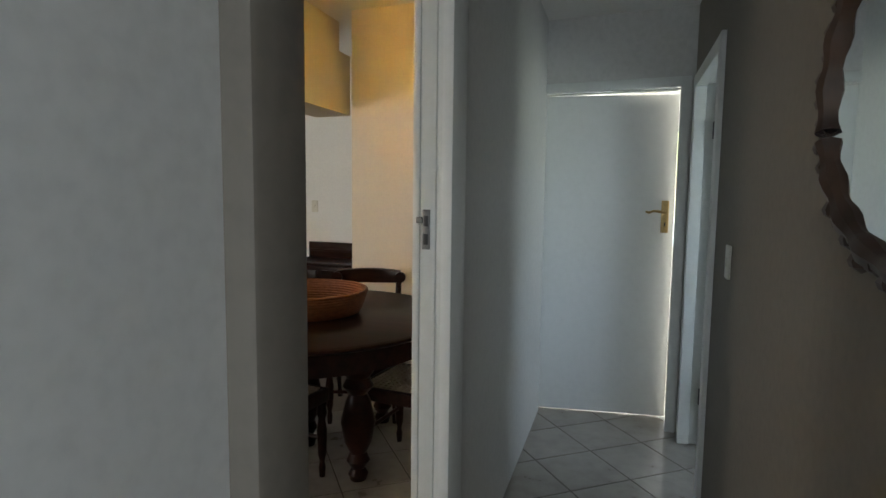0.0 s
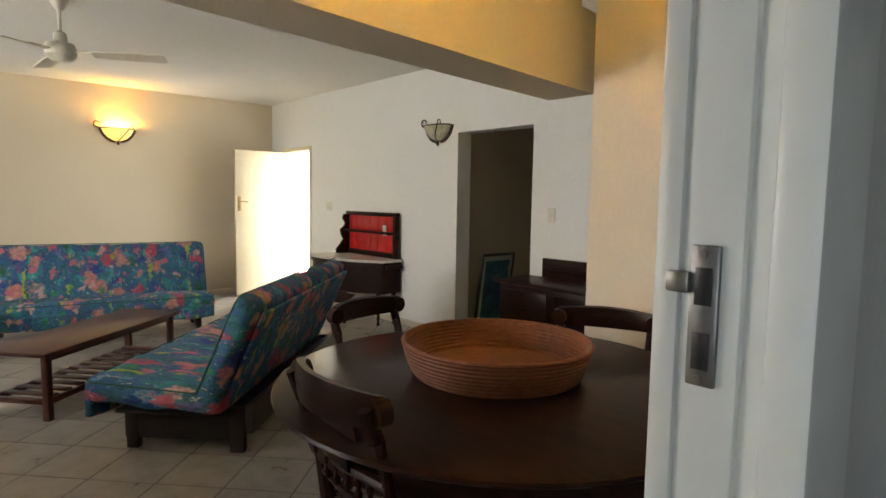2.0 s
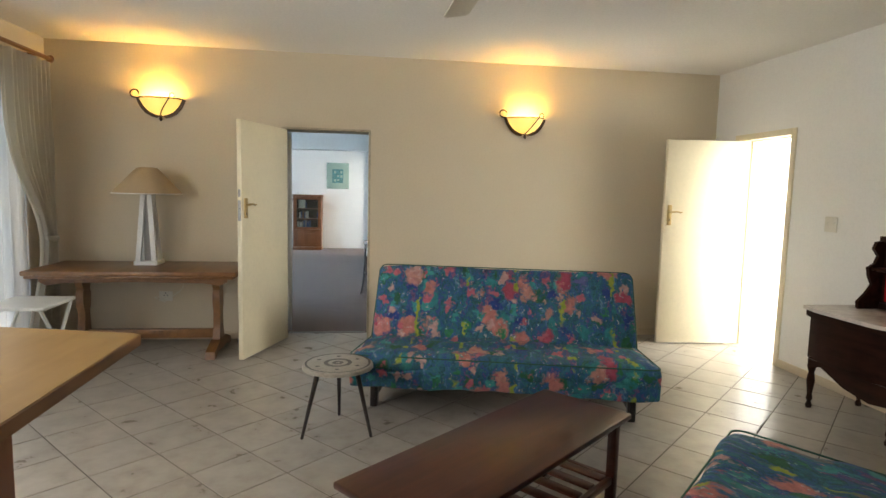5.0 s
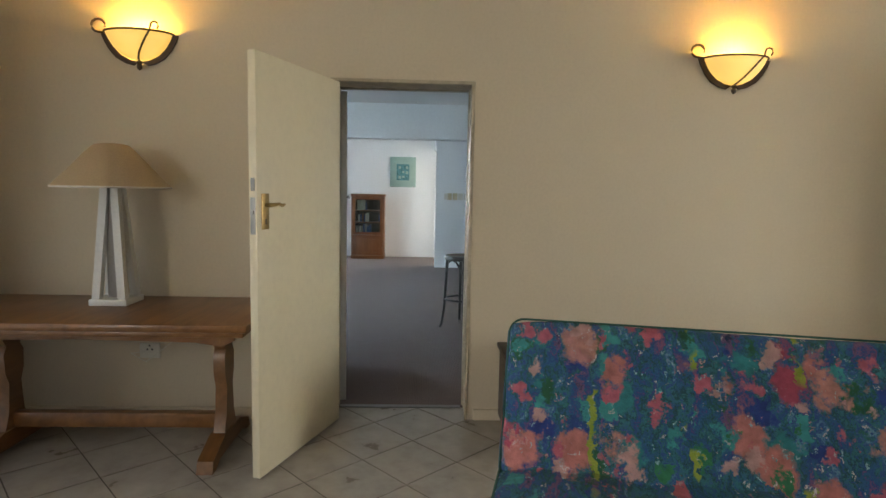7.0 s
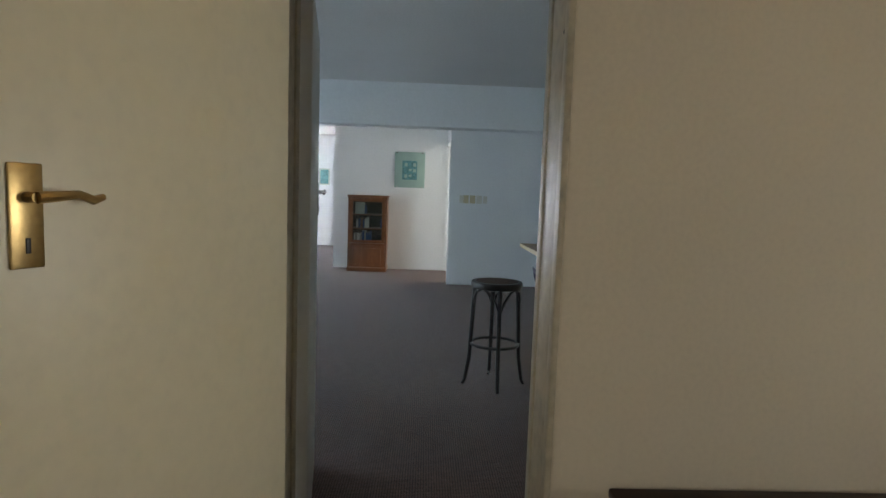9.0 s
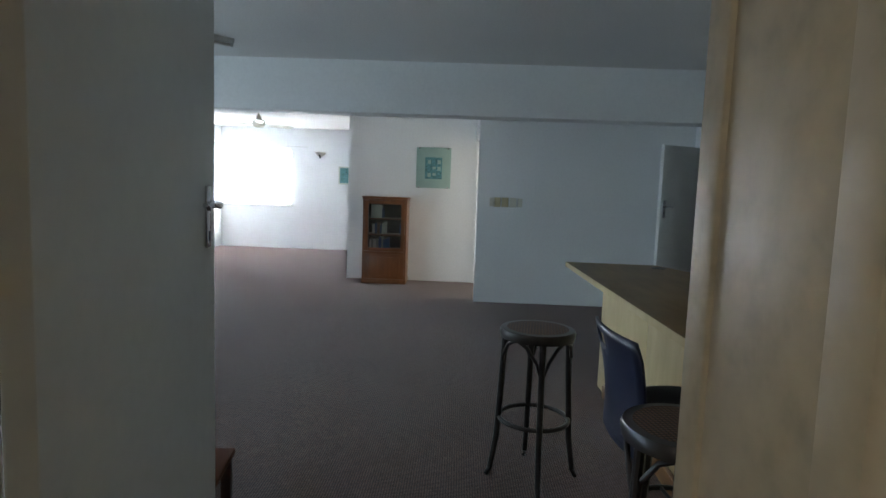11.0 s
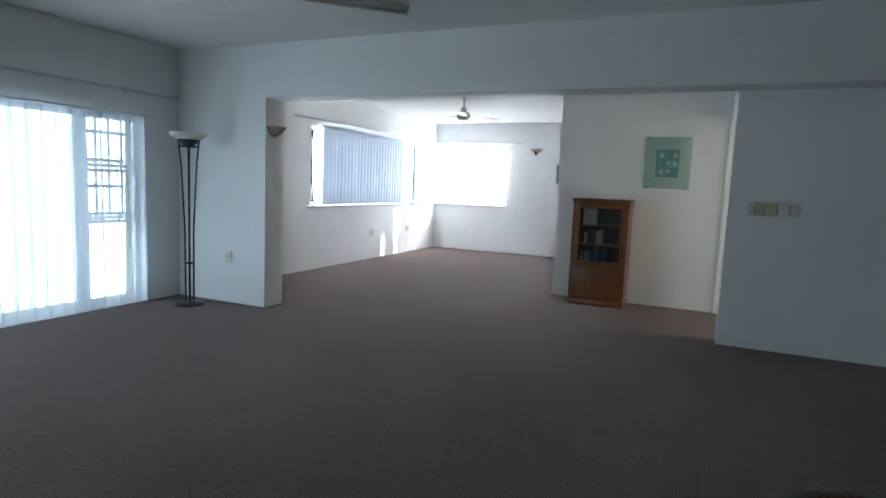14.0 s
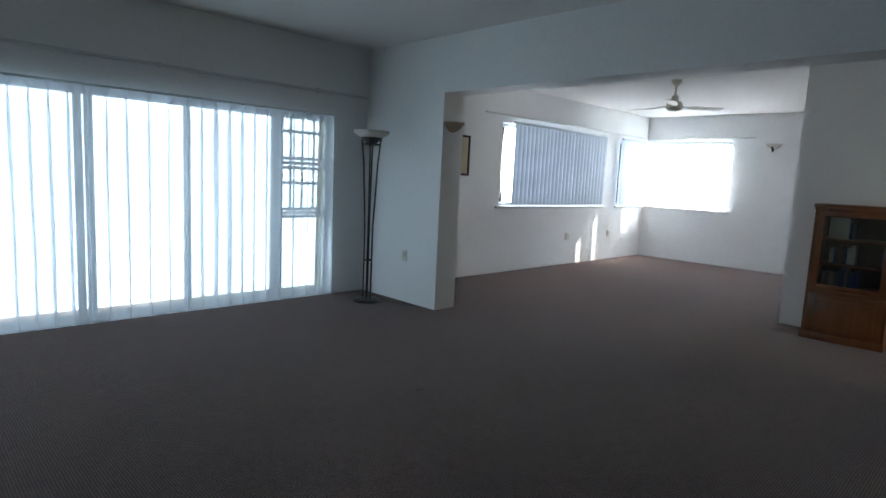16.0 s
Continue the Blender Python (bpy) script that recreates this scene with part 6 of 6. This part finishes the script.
for z, r in ((0.45, 0.04), (1.68, 0.1)):
    one("collar", lambda b: tube(b, [(r * math.cos(radians(a)), r * math.sin(radians(a)), z) for a in range(0, 360, 20)], 0.007, 6, None, True), BLACKM, fl)
one("holder", lambda b: lathe(b, [(0.0, 1.66), (0.03, 1.67), (0.09, 1.72), (0.12, 1.75), (0.11, 1.752), (0.02, 1.69), (0.0, 1.69)], (0, 0, 0), 24), BLACKM, fl)
one("dish", lambda b: lathe(b, [(0.06, 1.735), (0.12, 1.755), (0.18, 1.79), (0.19, 1.82), (0.182, 1.82), (0.17, 1.795), (0.115, 1.765), (0.06, 1.745)], (0, 0, 0), 28), PLASTERW, fl, "white glass dish")
one("cord", lambda b: tube(b, [(-0.1, -0.05, 0.012), (-0.2, 0.1, 0.005), (-0.22, 0.3, 0.005), (-0.27, 0.5, 0.005)], 0.004, 6), BLACKM, fl)


def plaster_sconce(m, label, mat=PLASTERW):
    s = thing("wall_uplighter", m, label, "wall light", "lounge wall lights")
    one("shade", lambda b: lathe(b, [(0.0, -0.1), (0.03, -0.095), (0.085, -0.06), (0.13, 0.0), (0.124, 0.0), (0.08, -0.052), (0.03, -0.085), (0.0, -0.09)], (0, 0.0, 0), 24, None, 180.0, 0.0), mat, s)
    one("back_plate", lambda b: soft_box(b, -0.04, 0.04, -0.001, 0.012, -0.09, 0.0, 0.003), PLASTERW, s)
    return s


plaster_sconce(pose(-14.0, -3.12, 1.93, 0, 0, 0), "beige plaster half-bowl wall light on the pier", mottled("beige_plaster_shade", (0.42, 0.33, 0.25), 0.75, 8.0, 60.0, 0.1, 0.1))
ps = plaster_sconce(pose(-20.75, -2.1, 2.2, 0, 0, -90), "white half-bowl wall light on the far wall")
one("bracket", lambda b: tube(b, [(0, 0.01, -0.02), (0, 0.05, -0.12), (0, 0.1, -0.06)], 0.018, 8), BLACKM, ps, "dark bracket")
tb = thing("fluorescent_light", pose(-12.73, -1.55, 2.76, 0, 0, 133.5), "white fluorescent batten on the lounge ceiling", "ceiling light")
one("batten", lambda b: soft_box(b, -0.62, 0.62, -0.03, 0.03, -0.045, 0.0, 0.006), GLOSS, tb)
one("lamp_tube", lambda b: tube(b, [(-0.59, 0, -0.062), (0.59, 0, -0.062)], 0.014, 10), PLASTERW, tb)
for x in (-0.6, 0.6):
    one("lamp_holder", lambda b: soft_box(b, x - 0.012, x + 0.012, -0.02, 0.02, -0.08, -0.04, 0.004), GLOSS, tb)
ra = thing("curtain_track", pose(0, 0, 0), "long grey curtain track on the lounge wall", "curtain track")
one("track", lambda b: soft_box(b, -13.86, -8.6, -4.369, -4.335, 2.215, 2.24, 0.004), ALU, ra)
for x in (-13.2, -11.6, -10.0):
    one("clip", lambda b: soft_box(b, x - 0.015, x + 0.015, -4.369, -4.325, 2.205, 2.25, 0.003), ALU, ra)
ra = thing("curtain_track", pose(0, 0, 0), "long white curtain track over the far windows", "curtain track")
one("track", lambda b: soft_box(b, -20.74, -15.9, -4.369, -4.345, 2.3, 2.318, 0.004), GLOSS, ra)
one("track_end", lambda b: soft_box(b, -20.749, -20.725, -4.34, -2.4, 2.3, 2.318, 0.004), GLOSS, ra)

lc = thing("sheer_curtain", pose(0, 0, 0), "white sheer curtain hanging over the sliding door", "curtain")
bm = bmesh.new()
nx, rows = 900, []
for j, z in enumerate((1.965, 1.92, 1.7, 1.2, 0.7, 0.3, 0.03)):
    row = []
    for i in range(nx + 1):
        x = -13.36 + 4.16 * i / nx
        ph = x * 44 + 1.6 * math.sin(x * 4.1)
        deep = min(1.0, 0.4 + 0.3 * j) * (0.95 + 0.5 * noise.noise(Vector((x * 2.1, 0.3 * z, 5))))
        row.append(bm.verts.new((x + 0.04 * deep * math.sin(ph) + 0.012 * noise.noise(Vector((x * 7, z * 0.8, 8))), -4.3 + 0.03 * deep * math.cos(ph), z)))
    rows.append(row)
for a, c in zip(rows, rows[1:]):
    for i in range(nx):
        bm.faces.new((a[i], a[i + 1], c[i + 1], c[i]))
part("cloth", bm, SHEER, lc)
one("heading_tape", lambda b: soft_box(b, -13.36, -9.2, -4.306, -4.3, 1.9, 1.97, 0.002), SHEER, lc)
one("rail", lambda b: tube(b, [(-13.45, -4.3, 1.98), (-9.1, -4.3, 1.98)], 0.01, 8), ALU, lc)

# ---- scraps on the carpet ----
random.seed(6)
for x, y in ((-12.58, -3.68), (-12.83, -2.63), (-12.25, -1.55), (-13.08, -1.52), (-11.18, -2.72)):
    lf = thing("leaf_scrap", pose(x, y, 0.004, 0, 0, random.uniform(0, 360)), "small curled dry leaf scrap on the carpet", "leaf", "scraps on the carpet")
    k = random.uniform(0.7, 1.2)
    one("blade", lambda b: prism(b, [(-0.035 * k, 0.0), (-0.01 * k, 0.007), (0.02 * k, 0.009), (0.04 * k, 0.002), (0.015 * k, -0.008), (-0.012 * k, -0.005)], 0.001, 0.005, "z"), CARVED, lf)

# ---- garden ----
random.seed(9)
hg = thing("garden_hedge", pose(-12, -16, -0.2), "clipped green hedge beyond the terrace", "hedge")
bm = bmesh.new()
for i in range(2600):
    c = Vector((random.uniform(-12, 12), random.uniform(-0.8, 0.8), random.uniform(0.05, 1.5) ** 0.9))
    a, q = random.uniform(0, 6.3), random.uniform(0.08, 0.2)
    d1, d2 = Vector((math.cos(a), math.sin(a), random.uniform(-0.6, 0.6))) * q, Vector((-math.sin(a), math.cos(a), random.uniform(-0.8, 0.8))) * q * 0.7
    bm.faces.new([bm.verts.new(c + p) for p in (-d1, -d2, d1, d2)])
tagged(part("leaves", bm, HEDGE, hg), "", "", "", "stuff")

# ---- floor tiles ----
floor = slab("floor_tiles", (-8.2, 1.9, -1.75, 7.6, -0.15, -0.003), GROUT, "beige-grey glazed tiles laid diagonally", "structure", "floor")
slab("floor_hall_start", (-0.1, 1.75, -5.75, -1.75, -0.15, -0.003), GROUT, "hall floor", "structure", "floor")
TP, TA, TO = 0.348, radians(42.5), Vector((-5.515, 0.198))
U, V = Vector((math.cos(TA), math.sin(TA))), Vector((-math.sin(TA), math.cos(TA)))


def tile_bm(bm, m=None):
    h, e = TP / 2 - 0.0034, 0.0026
    lo = [bm.verts.new(m @ Vector(p) if m else Vector(p)) for p in ((-h, -h, -0.006), (h, -h, -0.006), (h, h, -0.006), (-h, h, -0.006))]
    mid = [bm.verts.new(m @ Vector(p) if m else Vector(p)) for p in ((-h, -h, -0.001), (h, -h, -0.001), (h, h, -0.001), (-h, h, -0.001))]
    k = h - e
    top = [bm.verts.new(m @ Vector(p) if m else Vector(p)) for p in ((-k, -k, 0.0), (k, -k, 0.0), (k, k, 0.0), (-k, k, 0.0))]
    for i in range(4):
        j = (i + 1) % 4
        bm.faces.new((lo[i], lo[j], mid[j], mid[i]))
        bm.faces.new((mid[i], mid[j], top[j], top[i]))
    bm.faces.new(top)


bm = bmesh.new()
tile_bm(bm)
tile_mesh = finish(bm, "tile", TILE, None)
rest = bmesh.new()
random.seed(2)
count = 0
for i in range(-26, 38):
    for j in range(-30, 42):
        c = TO + U * (TP * (i + 0.5)) + V * (TP * (j + 0.5))
        if not (-8.4 < c.x < 1.9 and -1.8 < c.y < 7.3):
            continue
        m = pose(c.x, c.y, random.uniform(-0.0004, 0.0004), random.uniform(-0.06, 0.06), random.uniform(-0.06, 0.06), math.degrees(TA))
        if -8.1 < c.x < -3.6 and -1.3 < c.y < 4.9 and count < 300:
            ob = new("tile", tile_mesh)
            ob.parent, ob.matrix_local = floor, m
            count += 1
        else:
            tile_bm(rest, m)
tagged(part("tiles", rest, TILE, floor, "", None), "", "", "", "stuff")
